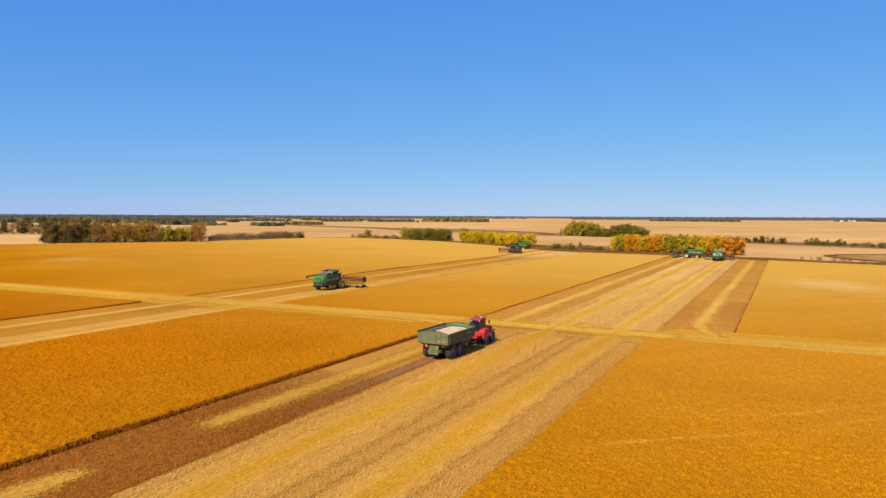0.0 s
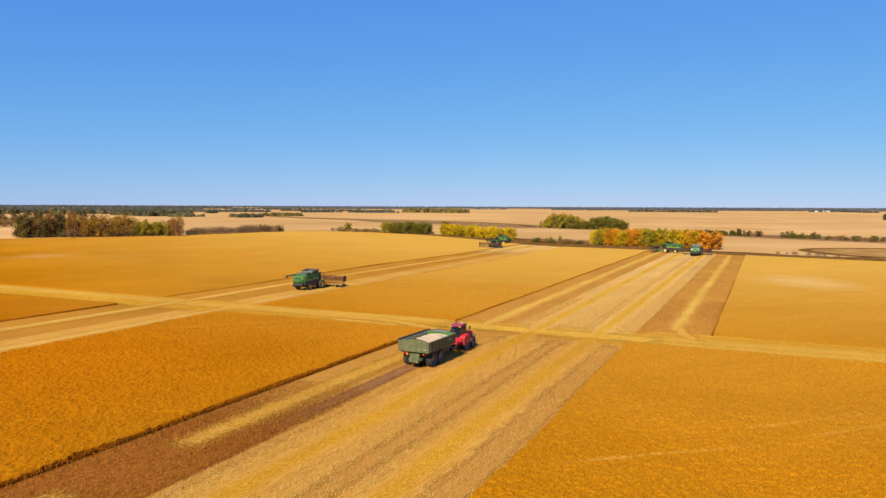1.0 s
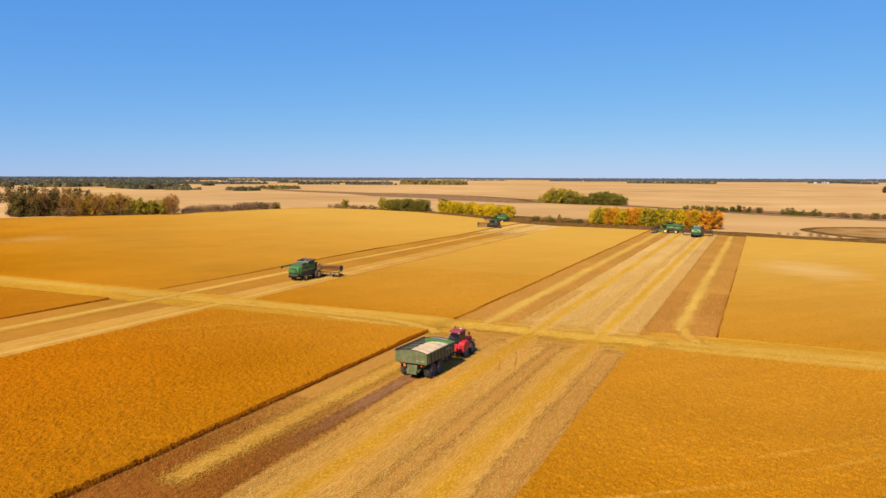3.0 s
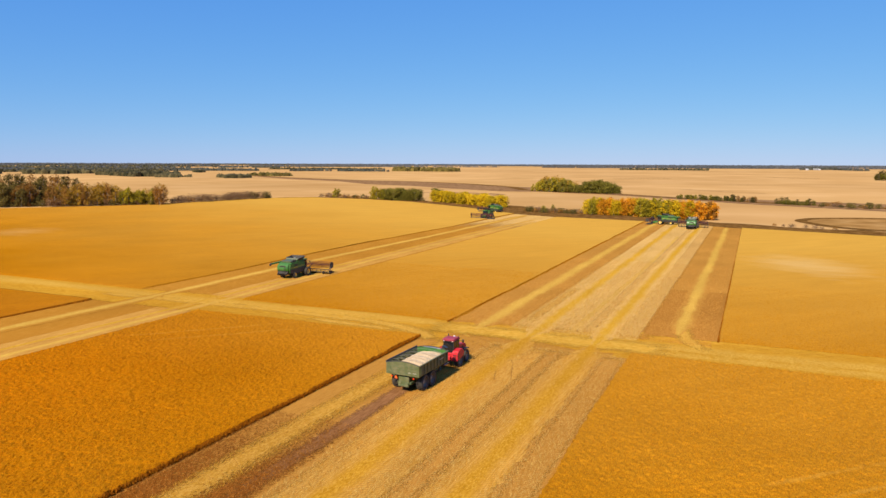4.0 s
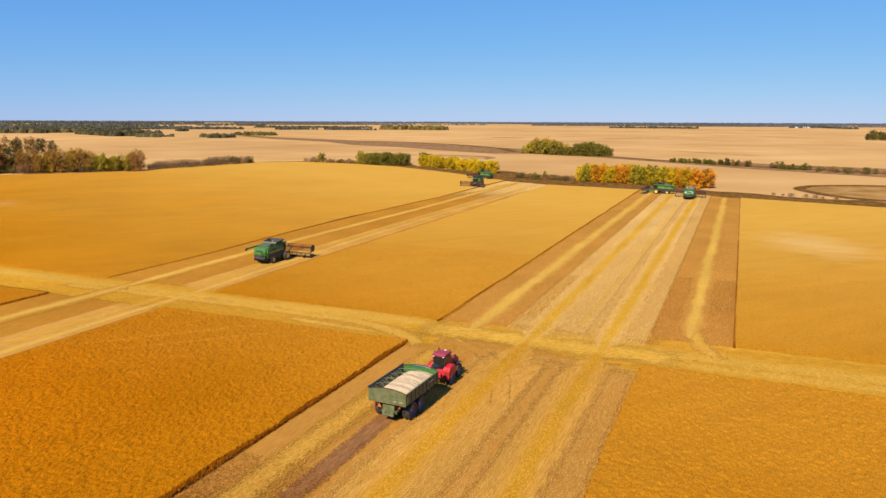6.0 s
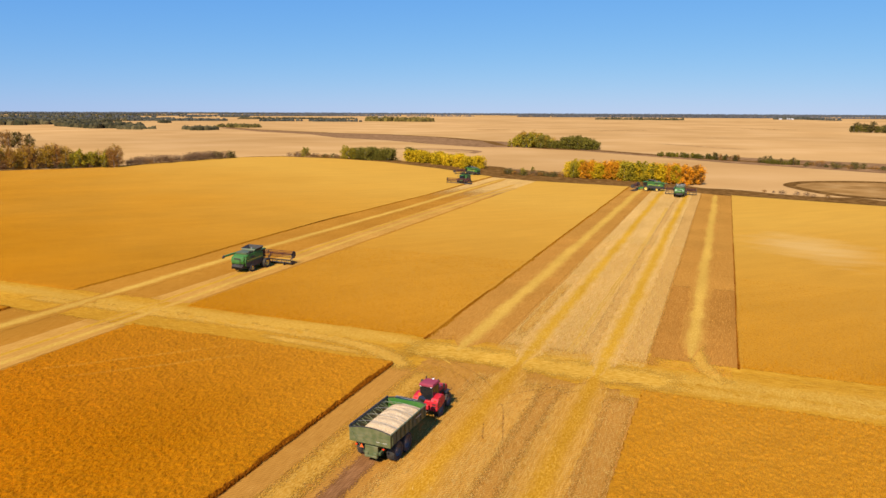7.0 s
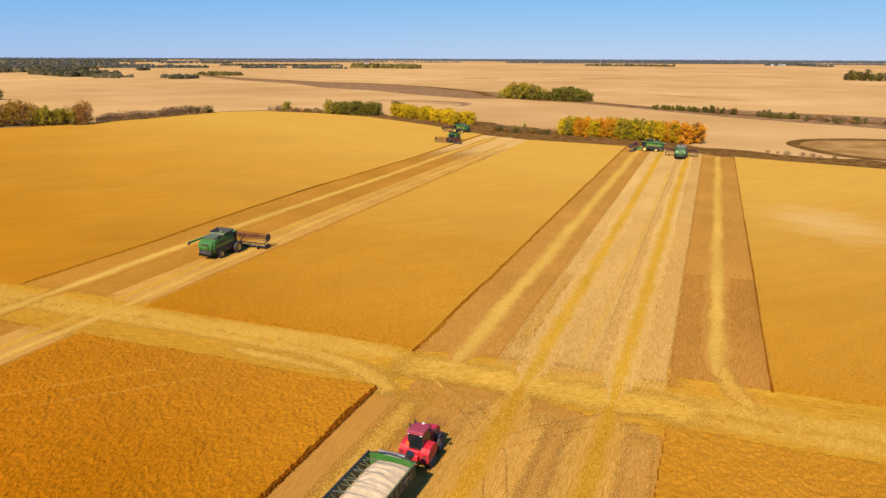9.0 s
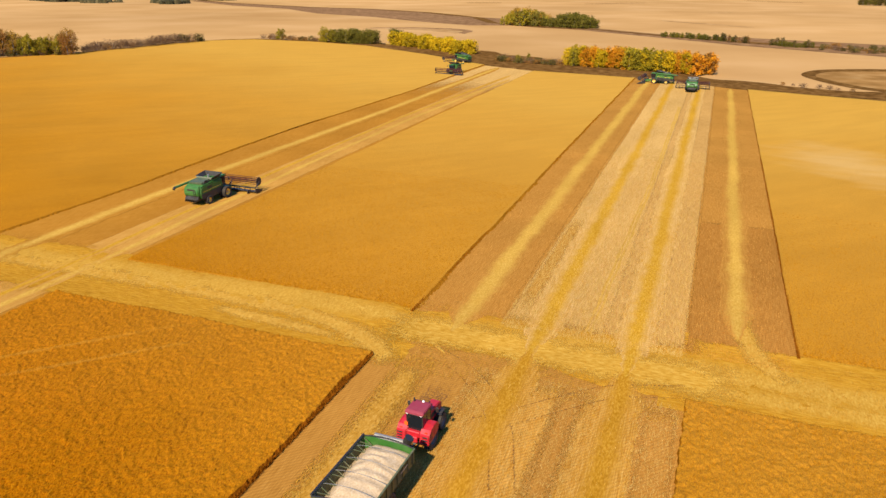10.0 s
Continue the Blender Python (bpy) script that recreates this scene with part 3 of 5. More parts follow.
def verge(x0, x1, wide, z, mat, label, name="grass_verge"):
    xs = np.arange(x0, x1, 3.0)
    t = np.linspace(0, 1, 5)
    x, tt = np.meshgrid(xs, t, indexing="ij")
    w = np.interp(x, *wide) * (0.8 + 0.4 * wavy(x, x * 0, 9, 41))
    y = far_edge(x) - 1 + w * tt
    zz = z + 0.5 * wavy(x, y, 2.5, 44) * (1 - (2 * tt - 1) ** 2) + rise(x, y) * 1.02
    return tagged(new(name, raw_mesh(name, np.stack([x, y, zz], -1).reshape(-1, 3), lattice(len(xs), 5), mat)), label, "grass", kind="structure")


verge(-330, 330, ([-330, -300, -240, -150, -110, -60, -20, 20, 100, 330], [6, 3, 8, 34, 50, 40, 24, 22, 22, 26]), 0.05, ROUGH_GRASS, "dry brown grass and weeds along the ditch")


def ribbon(name, pts, width, z, mat, label, category="track"):
    pts = np.asarray(pts, float)
    seg = np.r_[0, np.cumsum(np.hypot(*np.diff(pts, axis=0).T))]
    s = np.linspace(0, seg[-1], int(seg[-1] / 8) + 2)
    cx, cy = np.interp(s, seg, pts[:, 0]), np.interp(s, seg, pts[:, 1])
    tx, ty = np.gradient(cx), np.gradient(cy)
    n = np.hypot(tx, ty)
    w = width / 2 * (0.6 + 0.8 * wavy(s, s * 0, 30, 21))
    rows = [np.stack([cx + k * w * ty / n, cy - k * w * tx / n, 0 * cx + z], -1) for k in (-1, 0, 1)]
    v = np.stack(rows, 1).reshape(-1, 3)
    return tagged(new(name, raw_mesh(name, v, lattice(len(s), 3), mat)), label, category, kind="structure")


WEEDS = field_material("grey_brown_weeds", (0.21, 0.11, 0.047), (0.31, 0.165, 0.072), (0.42, 0.24, 0.105), 0.15, (1, 1, 1), 0.02, 0.3, 0.2)
BED = field_material("dry_slough_bed", (0.42, 0.235, 0.085), (0.54, 0.31, 0.115), (0.64, 0.40, 0.17), 0.10, (1, 1, 1), 0.03, 0.2, 0.1, patchy=0.2)
DRY_BED = field_material("brown_slough_bed", (0.33, 0.17, 0.048), (0.42, 0.22, 0.066), (0.51, 0.29, 0.10), 0.10, (1, 1, 1), 0.03, 0.2, 0.1, patchy=0.25)
patch("ditch_bank", [(-890, 1090), (-673, 921), (-541, 853), (-437, 752), (-347, 709), (-274, 651), (-212, 614), (-180, 627), (-120, 596), (-54, 537), (-9, 495), (19, 477), (60, 451), (150, 395), (300, 300), (330, 345), (170, 470), (74, 530), (24, 547), (-8, 561), (-56, 569), (-105, 612), (-190, 655), (-218, 731), (-245, 743), (-335, 832), (-438, 895), (-534, 916), (-746, 1020), (-890, 1130)], 0.11, WEEDS, "brown weedy banks of a wide ditch")
ribbon("drainage_ditch", [(-890, 1120), (-746, 1010), (-534, 908), (-438, 885), (-335, 824), (-245, 736), (-205, 655), (-150, 612), (-105, 600), (-50, 552), (-8, 520), (40, 495), (100, 460), (300, 325)], 9, 0.2, ROUGH_GRASS, "weedy brown ditch winding across pale fields")


def oval(cx, cy, rx, ry, turn, z, mat, label, name="slough", uneven=0.3):
    a = np.linspace(0, 2 * math.pi, 49)[:-1]
    k = 1 - uneven / 2 + uneven * wavy(np.cos(a) * 2 + 9, np.sin(a) * 2 + 9, 0.9, 55)
    c, s = math.cos(radians(turn)), math.sin(radians(turn))
    ex, ey = rx * k * np.cos(a), ry * k * np.sin(a)
    return patch(name, list(zip(cx + c * ex - s * ey, cy + s * ex + c * ey)), z, mat, label, "slough")


oval(59, 352, 44, 40, -10, 0.14, ROUGH_GRASS, "weedy rim round a dry slough", uneven=0.08)
oval(61, 349, 41, 33, -10, 0.2, DRY_BED, "dry tan bed of a slough", uneven=0.1)
oval(-227, 533, 43, 41, 0, 0.14, WEEDS, "weedy rim round a small dry slough")
oval(-227, 531, 37, 33, 0, 0.2, BED, "pale dry bed of a small slough")



G = "thin weedy strip between far fields"
for a, b in (((-416, 1199), (-364, 1226)), ((-224, 1227), (-140, 1315)), ((-149, 1814), (-70, 1861)), ((20, 1561), (110, 1478))):
    ribbon("weed_strip", [a, b], 9, 0.1, ROUGH_GRASS, G, "grass")
for a, b in (((-70, 757), (5, 680)), ((-33, 949), (-8, 979))):
    ribbon("pale_strip", [a, b], 7, 0.1, BED, "pale bare streak in a far field", "field")

# ---- wheel tracks and worn patches ----
def track(pts, gap, width, z, mat, label, wobble=0.2):
    """Two parallel wheel marks along a line."""
    pts = np.asarray(pts, float)
    seg = np.r_[0, np.cumsum(np.hypot(*np.diff(pts, axis=0).T))]
    s = np.linspace(0, seg[-1], int(seg[-1] / 0.6) + 3)
    cx, cy = np.interp(s, seg, pts[:, 0]), np.interp(s, seg, pts[:, 1])
    for _ in range(10):
        cx[1:-1], cy[1:-1] = (cx[:-2] + cx[1:-1] + cx[2:]) / 3, (cy[:-2] + cy[1:-1] + cy[2:]) / 3
    tx, ty = np.gradient(cx), np.gradient(cy)
    n = np.hypot(tx, ty)
    v, f = [], []
    for side in (-1, 1):
        w = width / 2 * (0.5 + wavy(s, s * 0 + side, 1.5, 61))
        c = side * gap / 2 + wobble * (wavy(s, s * 0, 5, 62) - 0.5)
        rows = [np.stack([cx + (c + k * w) * ty / n, cy - (c + k * w) * tx / n, z + 0.05 * (wavy(s, s * 0 + k, 0.8, 63) - 0.6)], -1) for k in (-1, 0, 1)]
        f.append(lattice(len(s), 3) + 3 * len(s) * (side > 0))
        v.append(np.stack(rows, 1).reshape(-1, 3))
    me = raw_mesh("wheel_track", np.concatenate(v), np.concatenate(f), mat)
    edge = np.tile([0.95, 0.45, 0.95], 2 * len(s))
    me.attributes.new("thin", "FLOAT", "POINT").data.foreach_set("value", edge.astype(np.float32))
    return tagged(new("wheel_track", me), label, "track", kind="structure")


T = "dark curved wheel marks through strewn straw"
TRACKED = field_material("pressed_dark_stubble", (0.25, 0.105, 0.026), (0.34, 0.150, 0.040), (0.44, 0.21, 0.06), 3.0, (1, 1, 1), 0.2, 0.3, 0.04, fade=True)
track([(-33.0, 88.0), (-29.8, 90.6), (-28.0, 92.8), (-25.9, 95.0), (-23.2, 97.3), (-20.9, 98.2), (-16.5, 99.8)], 2.0, 0.5, 0.16, TRACKED, T)
track([(-41.5, 98.8), (-40.3, 98.2), (-37.3, 96.7), (-34.7, 94.5), (-32.3, 91.3), (-30.0, 86.3), (-28.5, 80.8)], 1.9, 0.45, 0.15, TRACKED, T)
track([(-27.0, 106), (-26.2, 171), (-26.2, 260)], 0.5, 0.3, 0.075, PALE_WINDROW, "thin pale straw line along the strip")


# ---- trees ----
def leaf_material(name, dark, light):
    m, n, l, p = material(name, 0.8, gloss=0.05)
    g = n.new("ShaderNodeNewGeometry")
    o = n.new("ShaderNodeObjectInfo")
    c = ramp_node(n, l, g.outputs["Random Per Island"], [(0.0, dry(dark)), (1.0, dry(light))])
    tone = ramp_node(n, l, o.outputs["Random"], [(0.0, (0.75, 0.75, 0.75)), (1.0, (1.2, 1.15, 1.1))])
    l.new(mix_node(n, l, c.outputs[0], tone.outputs[0], 1.0, "MULTIPLY"), p.inputs["Base Color"])
    p.inputs["Subsurface Weight"].default_value = 0.0
    return m


LEAF = {
    "orange": leaf_material("orange_leaves", (0.56, 0.215, 0.010), (0.84, 0.365, 0.020)),
    "yellow": leaf_material("yellow_leaves", (0.52, 0.335, 0.010), (0.80, 0.53, 0.018)),
    "olive": leaf_material("olive_leaves", (0.24, 0.195, 0.014), (0.46, 0.350, 0.026)),
    "green": leaf_material("green_leaves", (0.12, 0.106, 0.016), (0.27, 0.222, 0.032)),
    "dark": leaf_material("dark_leaves", (0.085, 0.066, 0.018), (0.22, 0.162, 0.04)),
    "russet": leaf_material("russet_leaves", (0.21, 0.092, 0.020), (0.47, 0.230, 0.045)),
    "golden": leaf_material("thin_golden_leaves", (0.24, 0.130, 0.016), (0.58, 0.335, 0.032)),
    "mauve": leaf_material("dull_mauve_leaves", (0.13, 0.070, 0.035), (0.30, 0.175, 0.085)),
    # Next two are greyed and paled leaf colours, with distance haze put in.
    "hazed": leaf_material("hazed_wood_leaves", (0.058, 0.060, 0.044), (0.12, 0.115, 0.085)),
    "skyline": leaf_material("haze_paled_wood_leaves", (0.085, 0.088, 0.090), (0.13, 0.13, 0.13)),
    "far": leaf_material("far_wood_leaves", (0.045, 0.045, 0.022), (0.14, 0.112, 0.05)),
}
m, n, l, p = material("grey_bark", 0.9)
g = noise_node(n, l, 6, 4, (1, 1, 0.2))
l.new(ramp_node(n, l, g.outputs[0], [(0.35, (0.10, 0.085, 0.065)), (0.65, (0.34, 0.31, 0.26))]).outputs[0], p.inputs["Base Color"])
BARK = m


def stick(verts, faces, a, b, ra, rb, sides=5):
    a, b = Vector(a), Vector(b)
    q = (b - a).to_track_quat("Z", "Y")
    k = len(verts)
    for at, r in ((a, ra), (b, rb)):
        for i in range(sides):
            w = 2 * math.pi * i / sides
            verts.append(tuple(at + q @ Vector((r * math.cos(w), r * math.sin(w), 0))))
    for i in range(sides):
        j = (i + 1) % sides
        faces.append((k + i, k + j, k + sides + j, k + sides + i))


def make_tree(colour, height, spread_r, low, leaves, seed, size=0.5, bare=0.0, name="tree", label="", category="tree"):
    """A trunk with limbs and a crown of leaf clumps gathered round the limb ends, with gaps between."""
    rnd = random.Random(seed)
    top = new(name)
    verts, faces, ends = [], [], []
    lean = Vector((rnd.uniform(-0.06, 0.06), rnd.uniform(-0.06, 0.06), 1))
    stick(verts, faces, (0, 0, -0.2), lean * height * 0.55, 0.028 * height * 0.6, 0.012 * height)
    stick(verts, faces, lean * height * 0.55, lean * height * 0.93, 0.012 * height, 0.003 * height)
    limbs = 11
    for i in range(limbs):
        h = height * (low + (0.92 - low) * i / limbs)
        w = i * 2.4 + rnd.uniform(-0.5, 0.5)
        f = (h / height - low) / (1 - low)
        reach = spread_r * (0.55 + 0.6 * math.sin(math.pi * min(1, 0.25 + f * 0.72))) * rnd.uniform(0.6, 1.05)
        a = lean * h * 0.9
        b = a + Vector((math.cos(w) * reach, math.sin(w) * reach, height * rnd.uniform(0.05, 0.16)))
        stick(verts, faces, a, b, 0.006 * height, 0.002 * height, 4)
        ends += [(b, 0.9), (a.lerp(b, 0.55), 0.8)]
    ends.append((lean * height * 0.93, 0.9))
    trunk = new("trunk", raw_mesh("trunk", verts, faces, BARK))
    trunk.parent = top
    lv, lf = [], []
    for i in range(leaves):
        c, k = rnd.choice(ends)
        r = spread_r * 0.45 * k
        p = c + Vector((rnd.gauss(0, r * 0.55), rnd.gauss(0, r * 0.55), rnd.gauss(0, r * 0.6)))
        if p.z < height * low * 0.5 or p.z > height * 1.04:
            continue
        u = Vector((rnd.gauss(0, 1), rnd.gauss(0, 1), rnd.gauss(0, 1))).normalized()
        v = u.cross(Vector((rnd.gauss(0, 1), rnd.gauss(0, 1), rnd.gauss(0, 1)))).normalized()
        s = size * rnd.uniform(0.5, 1.15) * (1 - bare * rnd.random())
        q = len(lv)
        lv += [p + u * s * 0.6, p + v * s * 0.42, p - u * s * 0.6, p - v * s * 0.42]
        lf.append((q, q + 1, q + 2, q + 3))
    crown = new("crown", raw_mesh("crown", np.array(lv), np.array(lf), LEAF[colour], smooth=False))
    crown.parent = top
    top.empty_display_size = 0.1
    return tagged(top, label, category)


KINDS = {
    "orange": [make_tree("orange", 7.8, 1.9, 0.05, 1500, 11 + k, 0.44, label="young aspen with bright orange autumn leaves") for k in range(3)],
    "yellow": [make_tree("yellow", 6.2, 2.7, 0.04, 1700, 21 + k, 0.5, label="rounded willow with bright yellow leaves") for k in range(3)],
    "olive": [make_tree("olive", 8.4, 2.0, 0.05, 1500, 31 + k, 0.46, label="young aspen turning from green to yellow") for k in range(3)],
    "green": [make_tree("green", 8.0, 3.2, 0.04, 2000, 41 + k, 0.55, label="dense green bushy tree") for k in range(3)],
    "dark": [make_tree("dark", 10.5, 3.0, 0.04, 2000, 51 + k, 0.55, label="dark green tree in a field shelterbelt") for k in range(3)],
    "russet": [make_tree("russet", 10.0, 2.5, 0.05, 1700, 61 + k, 0.46, 0.3, label="half-bare russet tree in a field shelterbelt") for k in range(3)],
    "golden": [make_tree("golden", 10.0, 2.4, 0.05, 1500, 101 + k, 0.44, 0.3, label="half-bare tree with thin golden leaves in a shelterbelt") for k in range(3)],
    "yellow_aspen": [make_tree("yellow", 8.0, 1.9, 0.05, 1500, 91 + k, 0.44, label="young aspen with yellow-green autumn leaves") for k in range(2)],
    "russet_aspen": [make_tree("russet", 7.4, 1.9, 0.05, 1500, 95 + k, 0.44, label="young aspen with dull russet leaves") for k in range(2)],
    "shrub": [make_tree("dark", 3.2, 2.3, 0.05, 408, 71 + k, 0.5, name="shrub", label="low dark shrub by the field edge", category="shrub") for k in range(2)],
    "mauve": [make_tree("mauve", 3.4, 2.6, 0.05, 520, 105 + k, 0.42, 0.2, name="shrub", label="rounded mauve-brown shrub at the edge of the crop", category="shrub") for k in range(2)],
    "brush": [make_tree("russet", 2.6, 2.1, 0.05, 340, 81 + k, 0.45, 0.2, name="shrub", label="low russet shrub by the ditch", category="shrub") for k in range(2)],
}
used = set()


def plant(kind, x, y, scale, rnd, group):
    src = rnd.choice(KINDS[kind])
    m = pose(x, y, float(rise(x, y)), 0, 0, rnd.uniform(0, 360))
    if src in used:
        ob = copy_thing(src, m)
    else:
        used.add(src)
        ob = src
        ob.matrix_basis = m
    ob.scale = (scale * rnd.uniform(0.9, 1.15), scale * rnd.uniform(0.9, 1.15), scale)
    tagged(ob, group=group)


def grow(pieces, kind, x, y, scale, rnd):
    """Adds a tree, with every second leaf made larger, to the pieces of a distant clump."""
    for part_of in rnd.choice(KINDS[kind]).children:
        me = part_of.data
        v = np.empty(len(me.vertices) * 3, np.float32)
        me.vertices.foreach_get("co", v)
        f = np.empty(len(me.polygons) * 4, np.int32)
        me.polygons.foreach_get("vertices", f)
        v, f = v.reshape(-1, 3), f.reshape(-1, 4)
        if part_of.name.startswith("crown"):
            v = v.reshape(-1, 4, 3)[::2]
            mid = v.mean(1, keepdims=True)
            v = (mid + (v - mid) * 1.3).reshape(-1, 3)
            f = np.arange(len(v)).reshape(-1, 4)
        w = rnd.uniform(0, 2 * math.pi)
        turn = np.array([(math.cos(w), -math.sin(w), 0), (math.sin(w), math.cos(w), 0), (0, 0, 1)])
        pieces.setdefault(me.materials[0], []).append(((v @ turn.T) * scale + (x, y, float(rise(x, y))), f))


def belt(a, b, count, depth, kinds, group, seed, low=0.8, high=1.15, dome=0.0, joined=""):
    """Trees along a line, with kinds (kind, from, to) over the line's length; joined into one clump under that label where they stand far off."""
    pieces = {}
    rnd = random.Random(seed)
    a, b = Vector(a), Vector(b)
    side = (b - a).normalized()
    side = Vector((-side.y, side.x))
    for i in range(count):
        t = (i + rnd.uniform(0.2, 0.8)) / count
        here = [k for k, t0, t1 in kinds if t0 <= t <= t1] or [kinds[-1][0]]
        p = a.lerp(b, t) + side * rnd.uniform(-depth, depth)
        kind, scale = rnd.choice(here), rnd.uniform(low, high) * (1 - dome + dome * math.sin(math.pi * (0.12 + 0.76 * t)))
        if joined:
            grow(pieces, kind, p.x, p.y, scale, rnd)
        else:
            plant(kind, p.x, p.y, scale, rnd, group)
    if not pieces:
        return
    verts, faces, slots, at = [], [], [], 0
    for k, made in enumerate(pieces.values()):
        for v, f in made:
            verts.append(v)
            faces.append(f + at)
            slots.append(np.full(len(f), k, np.int32))
            at += len(v)
    mats = list(pieces)
    me = raw_mesh("far_trees", np.concatenate(verts), np.concatenate(faces), mats[0], smooth=False)
    for mat in mats[1:]:
        me.materials.append(mat)
    me.polygons.foreach_set("material_index", np.concatenate(slots))
    tagged(new("far_trees", me), joined, "trees", kind="stuff")


belt((-79, 357), (-19, 343), 128, 5.0, [("olive", 0, 0.1), ("yellow_aspen", 0, 0.12), ("orange", 0.06, 0.5), ("orange", 0.1, 0.46), ("yellow_aspen", 0.1, 0.44), ("yellow_aspen", 0.42, 0.75), ("olive", 0.44, 0.72), ("orange", 0.7, 1), ("yellow_aspen", 0.75, 0.9), ("russet_aspen", 0.85, 1)], "autumn trees along the ditch", 1, 0.8, 1.12)
belt((-190, 413), (-133, 379), 44, 4.0, [("green", 0, 0.06), ("yellow", 0.05, 1)], "yellow willows along the ditch", 2, 0.9, 1.15)
belt((-228, 401), (-197, 405), 21, 3.5, [("olive", 0, 0.35), ("green", 0.2, 1), ("green", 0.3, 1)], "green trees along the ditch", 3, 0.75, 1.0)
belt((-268, 404), (-230, 401), 22, 2.0, [("olive", 0.28, 0.4), ("brush", 0, 1), ("brush", 0.1, 1), ("mauve", 0, 1), ("shrub", 0.6, 1)], "shrubs along the ditch", 4, 0.55, 0.95)
belt((-112, 362), (-82, 354), 34, 5.0, [("shrub", 0, 1), ("brush", 0, 1), ("mauve", 0, 1), ("olive", 0.4, 0.5)], "small trees along the ditch", 5, 0.45, 0.9)
belt((-363, 246), (-295, 292), 78, 6.0, [("dark", 0, 0.35), ("russet", 0.05, 0.5), ("golden", 0.25, 0.72), ("golden", 0.4, 0.75), ("russet", 0.5, 0.7), ("olive", 0.7, 0.95), ("olive", 0.75, 0.95), ("golden", 0.78, 1), ("russet", 0.93, 1)], "shelterbelt trees", 6, 0.75, 1.25)
belt((-363, 242), (-296, 288), 40, 3.0, [("shrub", 0, 1), ("mauve", 0, 1)], "undergrowth of the shelterbelt", 17, 0.8, 1.2)
belt((-297, 298), (-290, 372), 30, 3.0, [("mauve", 0, 1), ("brush", 0, 0.5), ("mauve", 0.2, 1), ("shrub", 0.65, 1)], "shrubs along the field edge", 7, 0.85, 1.45)
belt((4, 323), (28, 313), 7, 2.0, [("brush", 0, 1), ("mauve", 0, 1)], "shrubs round the slough", 13, 0.25, 0.5)
belt((-640, 385), (-545, 440), 30, 8.0, [("dark", 0, 1), ("russet", 0, 1)], "", 18, 0.9, 1.5, 0.0, "dark and russet trees of a far shelterbelt")
belt((-190, 634), (-148, 628), 44, 8.0, [("olive", 0, 1), ("golden", 0, 1), ("olive", 0, 0.8), ("green", 0.2, 1)], "", 8, 1.35, 1.6, 0.7, "rounded clump of olive trees in a pale field")
belt((-144, 626), (-110, 612), 30, 7.0, [("green", 0, 1)], "", 9, 1.25, 1.45, 0.7, "rounded clump of green trees in a pale field")
belt((-54, 549), (0, 512), 58, 4.0, [("green", 0, 0.5), ("olive", 0, 0.45), ("green", 0.3, 0.8), ("russet", 0.75, 1), ("dark", 0.6, 1)], "", 10, 0.28, 0.48, 0.0, "low green and brown bushes along the far ditch")
belt((10, 502), (30, 490), 18, 4.0, [("green", 0, 1), ("dark", 0, 1)], "", 11, 0.28, 0.45, 0.0, "low green bushes along the far ditch")
belt((34, 496), (90, 462), 40, 16.0, [("brush", 0, 1), ("mauve", 0, 1), ("shrub", 0, 1)], "scattered bushes along the far ditch", 12, 0.4, 1.0)
belt((180, 1360), (260, 1330), 21, 12.0, [("green", 0, 1), ("dark", 0, 1)], "", 14, 1.2, 1.7, 0.0, "clump of dark green trees on the far plain")


def far_woods(label, a, b, count, depth, low, high, seed, colour="far", open_ground=0.0):
    """A distant wood: many ragged clumps along a line, with open ground between them."""
    rnd = np.random.default_rng(seed)
    a, b = np.array(a, float), np.array(b, float)
    span = np.linalg.norm(b - a)
    side = (b - a) / span
    side = np.array([-side[1], side[0]])
    ball = np.array([(0, 0, 1.0), (0.85, 0.1, 0.78), (0.2, 0.9, 0.75), (-0.8, 0.3, 0.8), (-0.3, -0.85, 0.72), (0.55, -0.65, 0.8), (1, 0, 0), (0.3, 1, 0), (-0.9, 0.5, 0), (-0.5, -0.9, 0), (0.6, -0.8, 0)])
    tri = np.array([(0, 1, 2), (0, 2, 3), (0, 3, 4), (0, 4, 5), (0, 5, 1), (1, 6, 7), (1, 7, 2), (2, 7, 8), (2, 8, 3), (3, 8, 9), (3, 9, 4), (4, 9, 10), (4, 10, 5), (5, 10, 6), (5, 6, 1)])
    v, f = [], []
    for i in range(count):
        t, off = rnd.random(), rnd.uniform(-1, 1)
        while open_ground and math.sin(t * span / 31 + seed) + math.sin(t * span / 73 + off * 1.5 + 2 * seed) < open_ground - 1:
            t = rnd.random()
        p = a + (b - a) * t + side * depth * off
        h = rnd.uniform(low, high)
        w = h * rnd.uniform(0.45, 0.9)
        r = math.hypot(*p)
        z = np.interp(r, [1500, 2200, 3000, 3800, 4400, 4700], [0, 1, 3, 7, 12, 15]) * 0.9
        k = ball * (1 + rnd.uniform(-0.25, 0.25, ball.shape)) * (w, w, h) + (p[0], p[1], z - 1)
        f.append(tri + 11 * i)
        v.append(k)
    me = raw_mesh("far_wood", np.concatenate(v), np.concatenate(f), LEAF[colour], smooth=False)
    return tagged(new("far_wood", me), label, "woods", kind="stuff")


